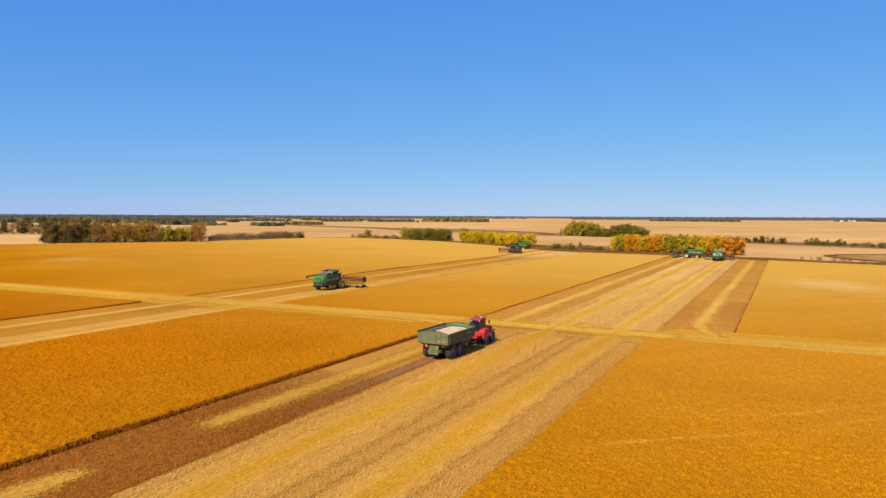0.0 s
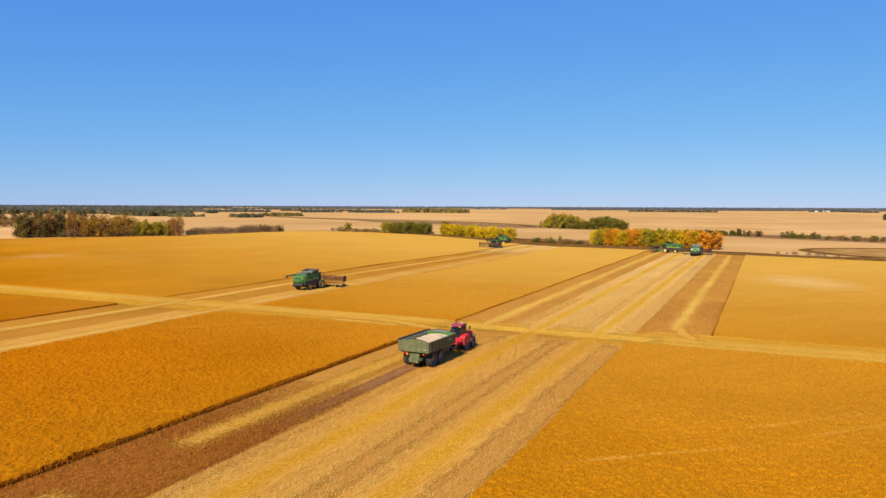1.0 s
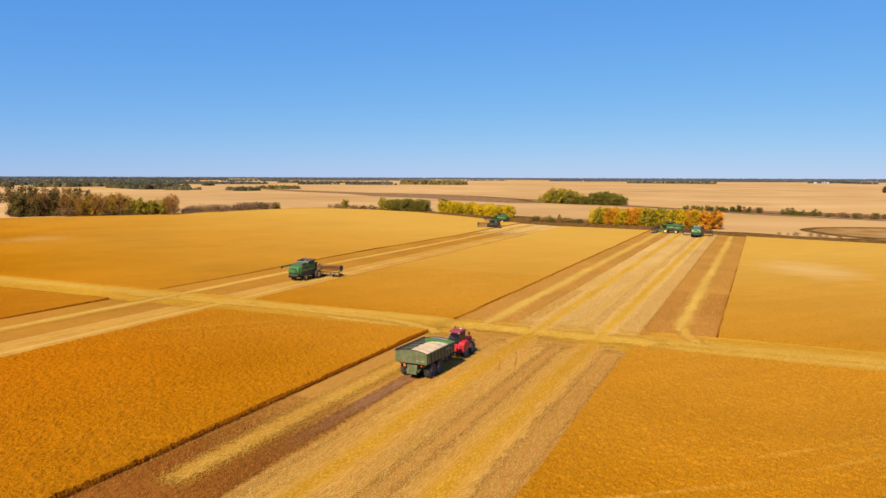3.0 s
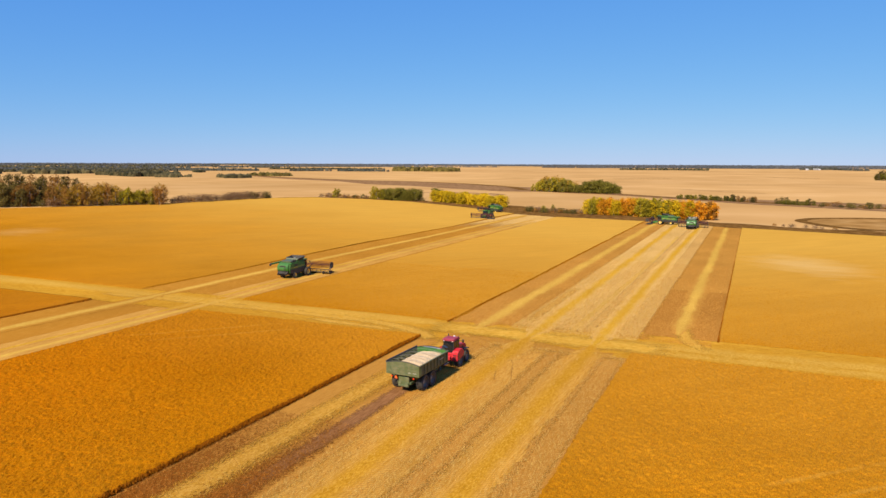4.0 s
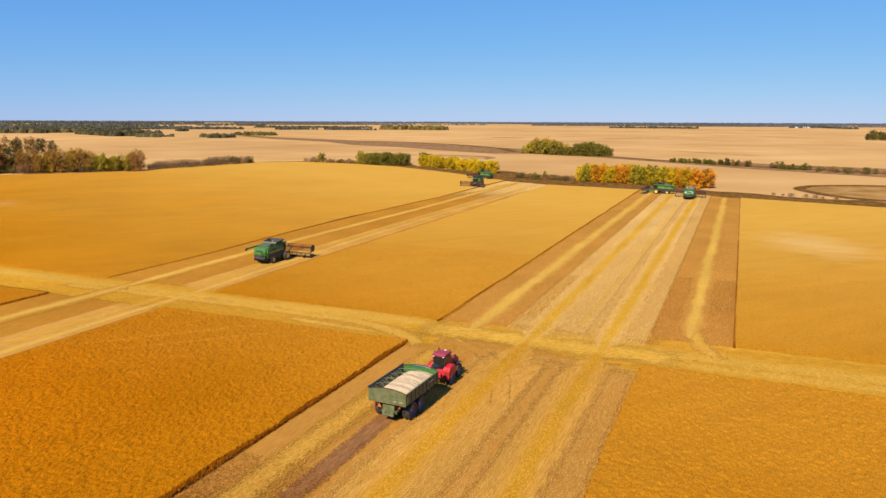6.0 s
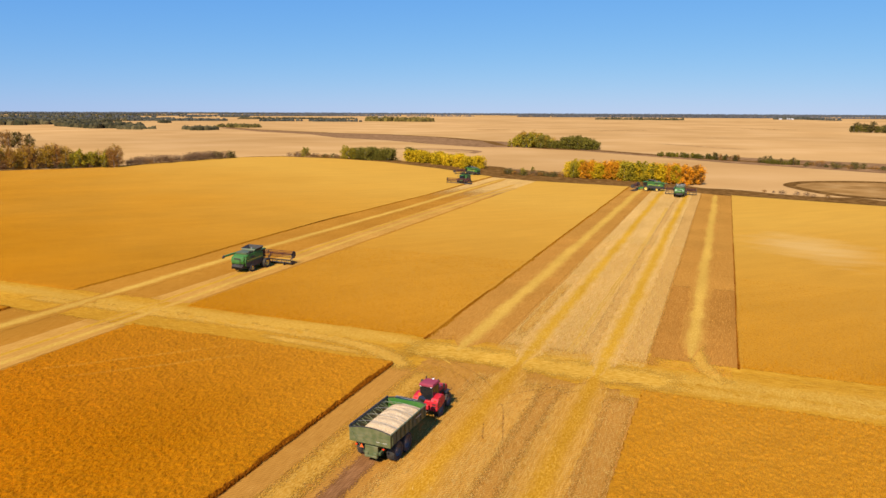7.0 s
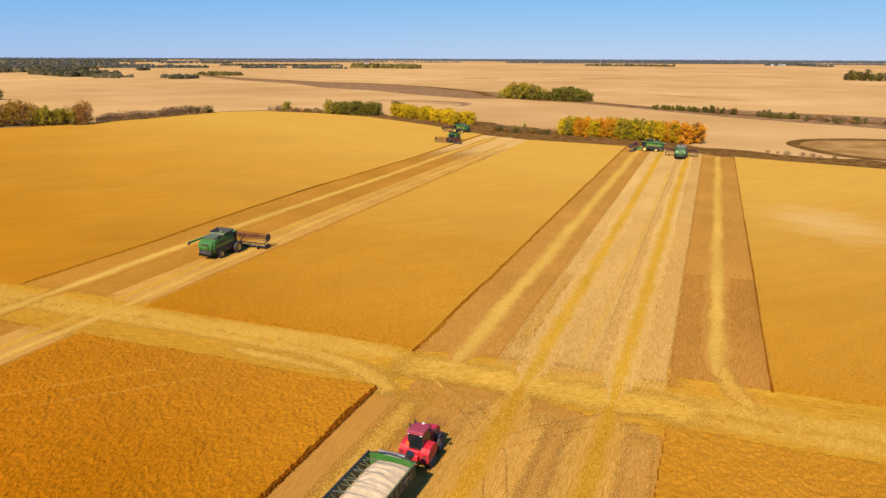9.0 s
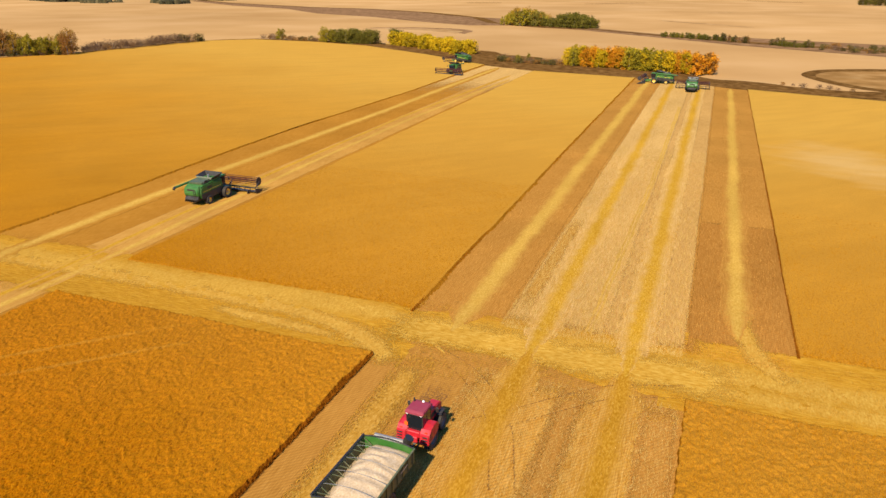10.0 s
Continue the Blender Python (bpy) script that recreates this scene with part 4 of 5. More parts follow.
far_woods("dark woods bordering a pale field", (-1226, 1069), (-953, 932), 850, 34, 4, 11, 1, "far", 0.55)
far_woods("dark woods bordering a pale field", (-953, 935), (-787, 950), 420, 24, 3, 8, 2, "far", 0.4)
far_woods("olive trees bordering a pale field", (-920, 1150), (-837, 1137), 130, 20, 4, 8, 3, "dark")
far_woods("dark woods on rising land", (-1900, 800), (-1323, 1139), 560, 60, 6, 12, 8, "far", 0.8)
far_woods("dark woods on rising land", (-1750, 1150), (-1300, 1400), 260, 60, 5, 10, 9, "far", 0.9)
far_woods("dark woods on the far plain", (-2300, 1500), (-1000, 1900), 480, 40, 5, 9, 5, "hazed", 0.9)
far_woods("row of trees on the far plain", (-1047, 1990), (-844, 2000), 200, 20, 8, 15, 4, "dark")
far_woods("row of dull olive trees on the far plain", (-940, 1975), (-850, 1985), 60, 12, 7, 12, 14, "dark")
far_woods("farmyard trees on the far plain", (178, 3240), (300, 3320), 110, 22, 8, 14, 15, "hazed")
far_woods("thin belt of trees on the far plain", (-500, 2900), (-150, 2850), 120, 30, 6, 10, 6)
far_woods("thin belt of trees on the far plain", (300, 3250), (371, 3010), 60, 20, 6, 10, 7, "hazed")
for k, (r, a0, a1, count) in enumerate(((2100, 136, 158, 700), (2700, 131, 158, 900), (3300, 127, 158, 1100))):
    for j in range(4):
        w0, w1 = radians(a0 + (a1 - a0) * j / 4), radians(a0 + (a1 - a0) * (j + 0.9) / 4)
        far_woods("long dark woods across the plain", (r * math.cos(w0), r * math.sin(w0)), (r * math.cos(w1), r * math.sin(w1)), count // 6, 50, 4, 9, 300 + 4 * k + j, ("far", "hazed", "hazed")[k], 0.8)
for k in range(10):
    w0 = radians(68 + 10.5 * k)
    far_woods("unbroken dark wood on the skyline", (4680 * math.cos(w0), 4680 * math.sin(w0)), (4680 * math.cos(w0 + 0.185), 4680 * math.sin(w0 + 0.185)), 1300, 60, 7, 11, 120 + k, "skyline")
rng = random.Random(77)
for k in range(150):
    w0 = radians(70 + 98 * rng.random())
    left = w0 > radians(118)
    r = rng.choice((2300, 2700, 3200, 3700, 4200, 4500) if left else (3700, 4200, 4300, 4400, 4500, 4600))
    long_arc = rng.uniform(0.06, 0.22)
    far_woods("dark wood near the horizon", (r * math.cos(w0), r * math.sin(w0)), (r * math.cos(w0 + long_arc), r * math.sin(w0 + long_arc)), int(r * long_arc / 2.2), 40, 4, 9, 20 + k, ("hazed", "skyline", "far")[k % 3] if left else "skyline")


# ---- machines: materials ----
def paint(name, colour, dust, amount, rough=0.35, metal=0.0):
    """Painted sheet metal under field dust."""
    m, n, l, p = material(name, rough, metal, 0.5)
    g = noise_node(n, l, 1.6, 6.0)
    f = ramp_node(n, l, g.outputs[0], [(0.42, (amount * 0.45,) * 3), (0.68, (amount,) * 3)])
    l.new(mix_node(n, l, colour, dust, f.outputs[0]), p.inputs["Base Color"])
    r = ramp_node(n, l, g.outputs[0], [(0.35, (rough,) * 3), (0.7, (0.8,) * 3)])
    l.new(r.outputs[0], p.inputs["Roughness"])
    return m


DUST = (0.42, 0.30, 0.16)
GREEN = paint("green_machine_paint", (0.018, 0.13, 0.012), DUST, 0.10)
CART_GREEN = paint("dusty_green_cart_paint", (0.035, 0.075, 0.02), DUST, 0.33)
# Darker, less dusty copy of the cart green, with the sides' shade put in.
SHADED_SIDE_GREEN = paint("shade_darkened_cart_paint", (0.025, 0.055, 0.014), DUST, 0.2)
FADED_BAR = paint("faded_pale_lettering", (0.42, 0.40, 0.34), DUST, 0.3)
DARK_GREEN = paint("dark_green_frame_paint", (0.02, 0.06, 0.02), DUST, 0.25)
RED = paint("red_tractor_paint", (0.48, 0.006, 0.018), DUST, 0.05)
DARK_RED = paint("faded_red_roof_paint", (0.27, 0.015, 0.04), DUST, 0.08, 0.6)
RIM_YELLOW = paint("yellow_rim_paint", (0.85, 0.58, 0.06), DUST, 0.15)
RIM_GREY = paint("dark_grey_rim_paint", (0.10, 0.095, 0.09), DUST, 0.2)
BLACK = paint("black_machine_paint", (0.012, 0.012, 0.013), DUST, 0.07)
RUBBER = paint("dusty_tyre_rubber", (0.012, 0.012, 0.012), (0.20, 0.14, 0.08), 0.22, 0.8)
CANVAS = paint("grey_green_cover", (0.20, 0.25, 0.17), DUST, 0.25, 0.9)
STEEL = paint("worn_grey_steel", (0.30, 0.30, 0.29), DUST, 0.3, 0.4, 0.6)
REEL_RED = paint("dark_reel_paint", (0.075, 0.010, 0.007), DUST, 0.01)
m, n, l, p = material("dark_cab_glass", 0.08, 0.0, 0.5)
p.inputs["Base Color"].default_value = (0.012, 0.014, 0.016, 1)
GLASS = m
m, n, l, p = material("red_lamp_lens", 0.2)
p.inputs["Base Color"].default_value = (0.75, 0.05, 0.01, 1)
RED_LENS = m
m, n, l, p = material("orange_reflective_sign", 0.4)
p.inputs["Base Color"].default_value = (0.90, 0.13, 0.02, 1)
ORANGE = m
m, n, l, p = material("white_lamp_lens", 0.2)
p.inputs["Base Color"].default_value = (0.85, 0.85, 0.82, 1)
WHITE = m
GRAIN = field_material("pale_grain", (0.62, 0.43, 0.23), (0.74, 0.53, 0.30), (0.82, 0.62, 0.38), 7.0, (1, 1, 1), 0.6, 0.4, 0.04)


# ---- machines: mesh pieces ----
def part(name, bm, mat, parent, label=""):
    me = bpy.data.meshes.new(name)
    bmesh.ops.recalc_face_normals(bm, faces=bm.faces)
    bm.to_mesh(me)
    bm.free()
    me.materials.append(mat)
    ob = new(name, me)
    ob.parent = parent
    if label:
        tagged(ob, label)
    return ob


def slab(*boxes, bevel=0.02):
    """Bevelled boxes, each (x, y, z, wide, long, high) about its middle, in one bmesh."""
    out = bmesh.new()
    for x, y, z, w, d, h in boxes:
        bm = bmesh.new()
        bmesh.ops.create_cube(bm, size=1)
        bmesh.ops.transform(bm, matrix=Matrix.Translation((x, y, z)) @ Matrix.Diagonal((w, d, h, 1)), verts=bm.verts)
        if bevel:
            bmesh.ops.bevel(bm, geom=bm.edges[:], offset=min(bevel, w / 3, d / 3, h / 3), segments=1, affect="EDGES")
        join(out, bm)
    return out


def join(out, bm):
    me = bpy.data.meshes.new("temp")
    bm.to_mesh(me)
    bm.free()
    out.from_mesh(me)
    bpy.data.meshes.remove(me)
    return out


def side_cut(outline, x0, x1, bevel=0.03):
    """A solid with the given (y, z) outline, from x0 to x1."""
    bm = bmesh.new()
    a = [bm.verts.new((x0, y, z)) for y, z in outline]
    b = [bm.verts.new((x1, y, z)) for y, z in outline]
    bm.faces.new(a)
    bm.faces.new(b[::-1])
    for i in range(len(a)):
        j = (i + 1) % len(a)
        bm.faces.new((a[i], b[i], b[j], a[j]))
    bmesh.ops.recalc_face_normals(bm, faces=bm.faces)
    if bevel:
        bmesh.ops.bevel(bm, geom=bm.edges[:], offset=bevel, segments=2, affect="EDGES")
    return bm


def sheet(corners, thick=0.05):
    """A flat plate with thickness, from its corners."""
    bm = bmesh.new()
    c = [Vector(k) for k in corners]
    nrm = (c[1] - c[0]).cross(c[2] - c[0]).normalized() * thick
    a = [bm.verts.new(k) for k in c]
    b = [bm.verts.new(k + nrm) for k in c]
    bm.faces.new(a)
    bm.faces.new(b[::-1])
    for i in range(len(a)):
        j = (i + 1) % len(a)
        bm.faces.new((a[i], b[i], b[j], a[j]))
    return bm


def rod(a, b, r, sides=8, out=None, r2=None):
    a, b = Vector(a), Vector(b)
    bm = bmesh.new()
    bmesh.ops.create_cone(bm, cap_ends=True, segments=sides, radius1=r, radius2=r if r2 is None else r2, depth=(b - a).length)
    q = (b - a).to_track_quat("Z", "Y").to_matrix().to_4x4()
    bmesh.ops.transform(bm, matrix=Matrix.Translation((a + b) / 2) @ q, verts=bm.verts)
    return join(out, bm) if out else bm


def lathe(profile, sides=28, caps=True):
    """A turned piece about the x axis, from (radius, x) pairs."""
    bm = bmesh.new()
    rings = [[bm.verts.new((x, r * math.cos(2 * math.pi * i / sides), r * math.sin(2 * math.pi * i / sides))) for i in range(sides)] for r, x in profile]
    for a, b in zip(rings, rings[1:]):
        for i in range(sides):
            j = (i + 1) % sides
            bm.faces.new((a[i], a[j], b[j], b[i]))
    if caps:
        bm.faces.new(rings[0])
        bm.faces.new(rings[-1][::-1])
    return bm


def moved(bm, m):
    bmesh.ops.transform(bm, matrix=m, verts=bm.verts)
    return bm


def wheel(parent, x, y, r, wide, rim_mat, rim_label, side):
    """A tractor wheel: lugged tyre and dished rim with a hub. side is +1 where the outer face looks to +x."""
    w = wide / 2
    tyre_bm = lathe([(r * 0.56, -w * 0.8), (r * 0.75, -w), (r * 0.93, -w * 0.92), (r * 0.965, -w * 0.5), (r * 0.97, 0), (r * 0.965, w * 0.5), (r * 0.93, w * 0.92), (r * 0.75, w), (r * 0.56, w * 0.8)], caps=False)
    for i in range(20):
        a = 2 * math.pi * i / 20
        for k in (-1, 1):
            lug = slab((0, 0, r * 0.975, w * 0.95, r * 0.075, r * 0.06), bevel=0)
            moved(lug, pose(k * w * 0.5, 0, 0) @ pose(0, 0, 0, 0, 0, 28 * k))
            join(tyre_bm, moved(lug, Matrix.Rotation(a + (0.16 if k > 0 else 0), 4, "X")))
    tyre = part("tyre", moved(tyre_bm, pose(x, y, r)), RUBBER, parent)
    rim_bm = lathe([(r * 0.15, 0.02 * side), (r * 0.30, 0.1 * w * side), (r * 0.50, 0.35 * w * side), (r * 0.56, 0.78 * w * side), (r * 0.585, 0.8 * w * side), (r * 0.585, -0.8 * w * side), (r * 0.1, -0.5 * w * side)], 24)
    part("rim", moved(rim_bm, pose(x, y, r)), rim_mat, tyre, rim_label)
    hub_bm = lathe([(r * 0.17, 0.0), (r * 0.17, 0.3 * w * side), (r * 0.1, 0.42 * w * side)], 12)
    for i in range(8):
        a = 2 * math.pi * i / 8
        join(hub_bm, slab((0.22 * w * side, r * 0.24 * math.cos(a), r * 0.24 * math.sin(a), 0.06, 0.05, 0.05), bevel=0))
    part("hub", moved(hub_bm, pose(x, y, r)), STEEL, tyre)
    return tyre


# ---- tractor ----
def make_tractor():
    """Heads to +y; the origin lies on the ground under the rear axle."""
    t = new("tractor")
    tagged(t, "red row-crop tractor with dark cab towing the grain cart", "tractor")
    for k in (-1, 1):
        wheel(t, k * 1.25, 0.0, 1.0, 0.68, RIM_GREY, "dark grey steel rim", k)
        wheel(t, k * 0.92, 2.95, 0.76, 0.5, RIM_GREY, "dark grey steel rim", k)
    part("rear_axle_housing", slab((0, 0, 1.0, 2.2, 0.5, 0.45), (0, -0.35, 0.95, 0.8, 0.9, 0.6), bevel=0.05), BLACK, t)
    part("chassis", slab((0, 1.8, 0.95, 0.7, 3.6, 0.5), (0, 2.95, 0.78, 1.7, 0.35, 0.3), bevel=0.04), BLACK, t)
    hood = part("hood", side_cut([(0.85, 1.3), (3.75, 1.22), (3.95, 1.45), (3.92, 1.95), (3.6, 2.14), (0.85, 2.4)], -0.5, 0.5, 0.07), RED, t, "sloping red engine hood")
    part("grille", slab((0, 3.96, 1.62, 0.8, 0.05, 0.5)), BLACK, hood, "black front grille")
    part("front_weights", slab(*[(-0.4 + 0.1 * i, 4.15, 0.95, 0.085, 0.4, 0.5) for i in range(9)], bevel=0.02), BLACK, t, "black front weights")
    for k in (-1, 1):
        part("hood_vent", slab((k * 0.505, 2.3, 1.75, 0.03, 1.3, 0.4), bevel=0), BLACK, hood, "black slotted engine side vent")
        f = part("rear_fender", side_cut([(-1.25, 1.25), (-1.2, 1.75), (-0.85, 2.08), (-0.2, 2.22), (0.45, 2.2), (0.95, 1.9), (1.15, 1.5), (1.05, 1.48), (0.8, 1.78), (0.4, 2.06), (-0.2, 2.08), (-0.75, 1.94), (-1.05, 1.65), (-1.12, 1.22)], k * 0.72, k * 1.58, 0.02), RED, t, "curved red rear fender")
        part("fender_side_panel", side_cut([(-1.15, 1.2), (-1.1, 1.7), (-0.8, 2.0), (0.5, 2.1), (1.0, 1.75), (1.1, 1.3)], k * 0.66, k * 0.78, 0.03), RED, t)
        part("fender_skirt", side_cut([(-1.28, 1.0), (-1.2, 1.78), (-0.85, 2.1), (-0.2, 2.24), (0.45, 2.2), (0.8, 1.75), (0.75, 1.35), (-0.2, 1.12)], k * 1.58, k * 1.68, 0.03), RED, f, "red outer skirt of the fender")
        part("fender_back", side_cut([(-1.36, 0.95), (-1.3, 1.8), (-1.16, 1.86), (-1.18, 0.98)], k * 0.74, k * 1.64, 0.04), RED, f, "red back of the fender")
        for i in range(3):
            part("fender_slat", slab((k * 1.3, -1.375 + 0.02 * i, 1.15 + 0.24 * i, 0.5, 0.05, 0.11), bevel=0.01), BLACK, f, "black slot in the fender back")
            part("fender_side_slot", slab((k * 1.685, -0.85, 1.32 + 0.22 * i, 0.03, 0.5, 0.09), bevel=0.008), BLACK, f, "black slot in the fender skirt")
        part("tail_lamp", slab((k * 1.3, -1.1, 1.92, 0.3, 0.06, 0.1), bevel=0.01), RED_LENS, f, "red tail lamp")
        part("front_fender", side_cut([(2.35, 1.6), (2.6, 1.72), (3.3, 1.73), (3.65, 1.55), (3.6, 1.5), (3.25, 1.66), (2.65, 1.65), (2.4, 1.54)], k * 0.68, k * 1.17, 0.015), BLACK, t, "black plastic front fender")
        arm = part("mirror_arm", rod((k * 0.85, 0.75, 2.95), (k * 1.45, 0.9, 3.05), 0.025), BLACK, t)
        part("mirror", slab((k * 1.48, 0.9, 2.95, 0.28, 0.08, 0.42), bevel=0.03), BLACK, arm, "black wing mirror")
        part("work_lamp", slab((k * 0.7, -0.92, 3.2, 0.22, 0.1, 0.14), bevel=0.02), WHITE, t, "white work lamp")
        part("lift_arm", rod((k * 0.45, -0.6, 0.95), (k * 0.5, -1.5, 0.7), 0.05), BLACK, t)
    part("rear_deck", slab((0, -0.75, 1.55, 1.3, 0.75, 0.5), (0, -1.15, 1.2, 1.0, 0.35, 0.5), bevel=0.06), RED, t, "red panel below the rear window")
    cab = part("cab_frame", slab((0, 0.05, 1.55, 1.66, 1.75, 0.35), (-0.8, -0.78, 2.42, 0.1, 0.12, 1.5), (0.8, -0.78, 2.42, 0.1, 0.12, 1.5), (-0.8, 0.86, 2.42, 0.1, 0.1, 1.5), (0.8, 0.86, 2.42, 0.1, 0.1, 1.5), (-0.8, 0.05, 2.42, 0.07, 0.07, 1.5), (0.8, 0.05, 2.42, 0.07, 0.07, 1.5), (0, 0.0, 3.12, 1.7, 1.8, 0.08), bevel=0.02), BLACK, t, "black cab frame")
    part("rear_window", slab((0, -0.79, 2.42, 1.5, 0.03, 1.35), bevel=0), GLASS, cab, "dark tinted rear window")
    part("front_window", slab((0, 0.87, 2.42, 1.5, 0.03, 1.35), bevel=0), GLASS, cab, "dark tinted windscreen")
    for k in (-1, 1):
        for y in (-0.36, 0.46):
            part("side_window", slab((k * 0.81, y, 2.42, 0.03, 0.7, 1.35), bevel=0), GLASS, cab, "dark tinted side window")
    part("seat", slab((0, 0.0, 1.9, 0.55, 0.5, 0.2), (0, -0.25, 2.3, 0.5, 0.14, 0.7), bevel=0.05), BLACK, cab, "black cab seat")
    roof = part("roof", side_cut([(-0.98, 3.16), (-1.02, 3.3), (-0.8, 3.43), (0.75, 3.44), (1.1, 3.32), (1.12, 3.18)], -0.93, 0.93, 0.06), DARK_RED, t, "faded red cab roof")
    part("beacon", rod((-0.75, 0.6, 3.4), (-0.75, 0.6, 3.72), 0.08), BLACK, roof, "dark stubby beacon")
    part("antenna_dome", moved(lathe([(0.12, 0.0), (0.13, 0.05), (0.07, 0.1)], 14), pose(0.1, 0.8, 3.42, 0, -90, 0)), WHITE, roof, "white antenna dome")
    part("reflector_disc", moved(lathe([(0.2, -0.02), (0.2, 0.02)], 16), pose(-0.85, -0.9, 2.25, 0, 0, 90)), ORANGE, t, "round orange reflector behind the cab")
    part("exhaust_stack", rod((0.62, 1.05, 2.1), (0.62, 1.05, 3.45), 0.07, 12, rod((0.62, 1.05, 2.1), (0.62, 1.05, 2.9), 0.1, 12)), BLACK, t, "dark exhaust stack")
    part("ladder", slab(*[(-0.98, 0.95, 0.55 + 0.28 * i, 0.3, 0.45, 0.04) for i in range(4)], bevel=0.01), BLACK, t, "black cab steps")
    part("fuel_tank", slab((0.72, 1.2, 1.05, 0.45, 0.9, 0.55), bevel=0.08), BLACK, t)
    part("drawbar", slab((0, -1.3, 0.55, 0.2, 1.6, 0.1)), STEEL, t)
    return t


tractor = make_tractor()
tractor.matrix_basis = pose(-36.35, 84.1, 0.05, 0, 0, -3)
tractor.scale = (0.84, 0.9, 1.04)


# ---- grain cart ----
def make_cart():
    """Origin under the tail of the box, in the middle; the box runs towards +y."""
    c = new("grain_cart")
    tagged(c, "dusty green tandem-axle grain cart loaded with pale grain", "grain cart")
    W, L, T, B = 4.1, 7.1, 3.15, 2.0
    h = W / 2
    for k in (-1, 1):
        side = part("side_wall", side_cut([(0.0, B), (0.0, T), (L, T), (L, B)], k * h, k * (h - 0.07), 0.01), SHADED_SIDE_GREEN, c, "ribbed side wall in shade-darkened green")
        for i in range(9):
            part("wall_rib", slab((k * (h + 0.035), 0.3 + i * 0.81, (T + B) / 2, 0.07, 0.09, T - B - 0.1), bevel=0.015), SHADED_SIDE_GREEN, side)
        part("side_rail", slab((k * (h + 0.02), L / 2, T + 0.03, 0.14, L + 0.12, 0.1), bevel=0.03), CART_GREEN, c, "dusty green top rail")
        part("lower_hopper_wall", sheet([(k * h, 0.15, B), (k * h, L, B), (k * 0.9, L - 0.9, 1.05), (k * 0.9, 1.4, 1.05)], 0.05), DARK_GREEN, c, "sloping dark green hopper wall")
        part("wall_stripe", slab((k * (h + 0.08), 5.3, 2.75, 0.01, 1.1, 0.1), bevel=0), FADED_BAR, side, "plain pale lettering bar")
    tail = part("tailgate", side_cut([(0.0, B - 0.05), (-0.06, B - 0.05), (-0.06, T), (0.0, T)], -h, h, 0.01), CART_GREEN, c, "dusty olive-green tail panel")
    bm = bmesh.new()
    arc = [(-h + W * i / 16, T + 0.30 * (1 - ((i - 8) / 8) ** 2)) for i in range(17)]
    for y in (-0.06, 0.02):
        [bm.verts.new((x, y, z)) for x, z in arc]
        bm.verts.new((h, y, T - 0.02))
        bm.verts.new((-h, y, T - 0.02))
    v = list(bm.verts)
    bm.faces.new(v[:19])
    bm.faces.new(v[19:][::-1])
    for i in range(19):
        j = (i + 1) % 19
        bm.faces.new((v[i], v[19 + i], v[19 + j], v[j]))
    part("tail_arch", bm, CART_GREEN, c, "arched top of the tail panel")
    for y, nm in ((-0.02, "tail"), (L, "front")):
        bm = bmesh.new()
        for (x0, z0), (x1, z1) in zip(arc, arc[1:]):
            rod((x0, y, z0 + 0.03), (x1, y, z1 + 0.03), 0.055, 8, bm)
        part("arched_rail", bm, BLACK, c, "dark arched end rail")
    part("front_wall", side_cut([(L, B), (L + 0.07, B), (L + 0.07, T + 0.1), (L, T + 0.1)], -h, h, 0.01), GREEN, c, "green front wall")
    part("front_hopper_wall", sheet([(-h, L, B), (h, L, B), (0.9, L - 0.9, 1.05), (-0.9, L - 0.9, 1.05)], 0.05), DARK_GREEN, c)
    part("tail_hopper_wall", sheet([(-h, 0.0, B), (h, 0.0, B), (0.9, 1.4, 1.05), (-0.9, 1.4, 1.05)], 0.05), DARK_GREEN, c)
    part("hopper_floor", slab((0, 3.8, 1.03, 1.85, 4.9, 0.08)), DARK_GREEN, c)
    for i in range(3):
        part("tail_panel_crease", slab((0, -0.075, 2.25 + 0.3 * i, W - 0.3, 0.03, 0.05), bevel=0.01), CART_GREEN, tail)
    for x, w in ((0.85, 0.3), (1.5, 0.42)):
        part("lettering_bar", slab((x, -0.07, 2.28, w, 0.02, 0.08), bevel=0), FADED_BAR, tail, "plain pale lettering bar")
    part("tarp_strap", rod((-h + 0.05, -0.1, T), (-h + 1.3, -0.12, B - 0.5), 0.025), CART_GREEN, c, "green tarp strap across the tail")
    # braces across the inside of the far wall
    for i in range(7):
        y = 0.5 + i * 0.98
        part("wall_brace", rod((-h + 0.1, y, T - 0.02), (-h + 0.75, y + 0.55, T - 0.5), 0.035), CART_GREEN, c, "green diagonal brace inside the box")
        part("brace_strut", rod((-h + 0.1, y + 0.55, T - 0.02), (-h + 0.75, y + 0.55, T - 0.5), 0.03), CART_GREEN, c)
    for i in range(4):
        y = 1.4 + i * 1.5
        bm = bmesh.new()
        for (x0, z0), (x1, z1) in zip(arc[::2], arc[2::2]):
            rod((x0, y, z0 + 0.0), (x1, y, z1 + 0.0), 0.018, 6, bm)
        part("tarp_bow", bm, STEEL, c, "thin grey tarp bow")
    part("rolled_tarp", rod((-h - 0.02, 0.0, T + 0.14), (-h - 0.02, L, T + 0.14), 0.09, 10), BLACK, c, "dark tarp rolled along the side")
    part("chassis", slab((-0.75, 3.6, 0.98, 0.22, 6.6, 0.28), (0.75, 3.6, 0.98, 0.22, 6.6, 0.28), (0, 0.7, 0.98, 1.6, 0.25, 0.25), (0, 5.9, 0.98, 1.6, 0.25, 0.25), bevel=0.03), DARK_GREEN, c)
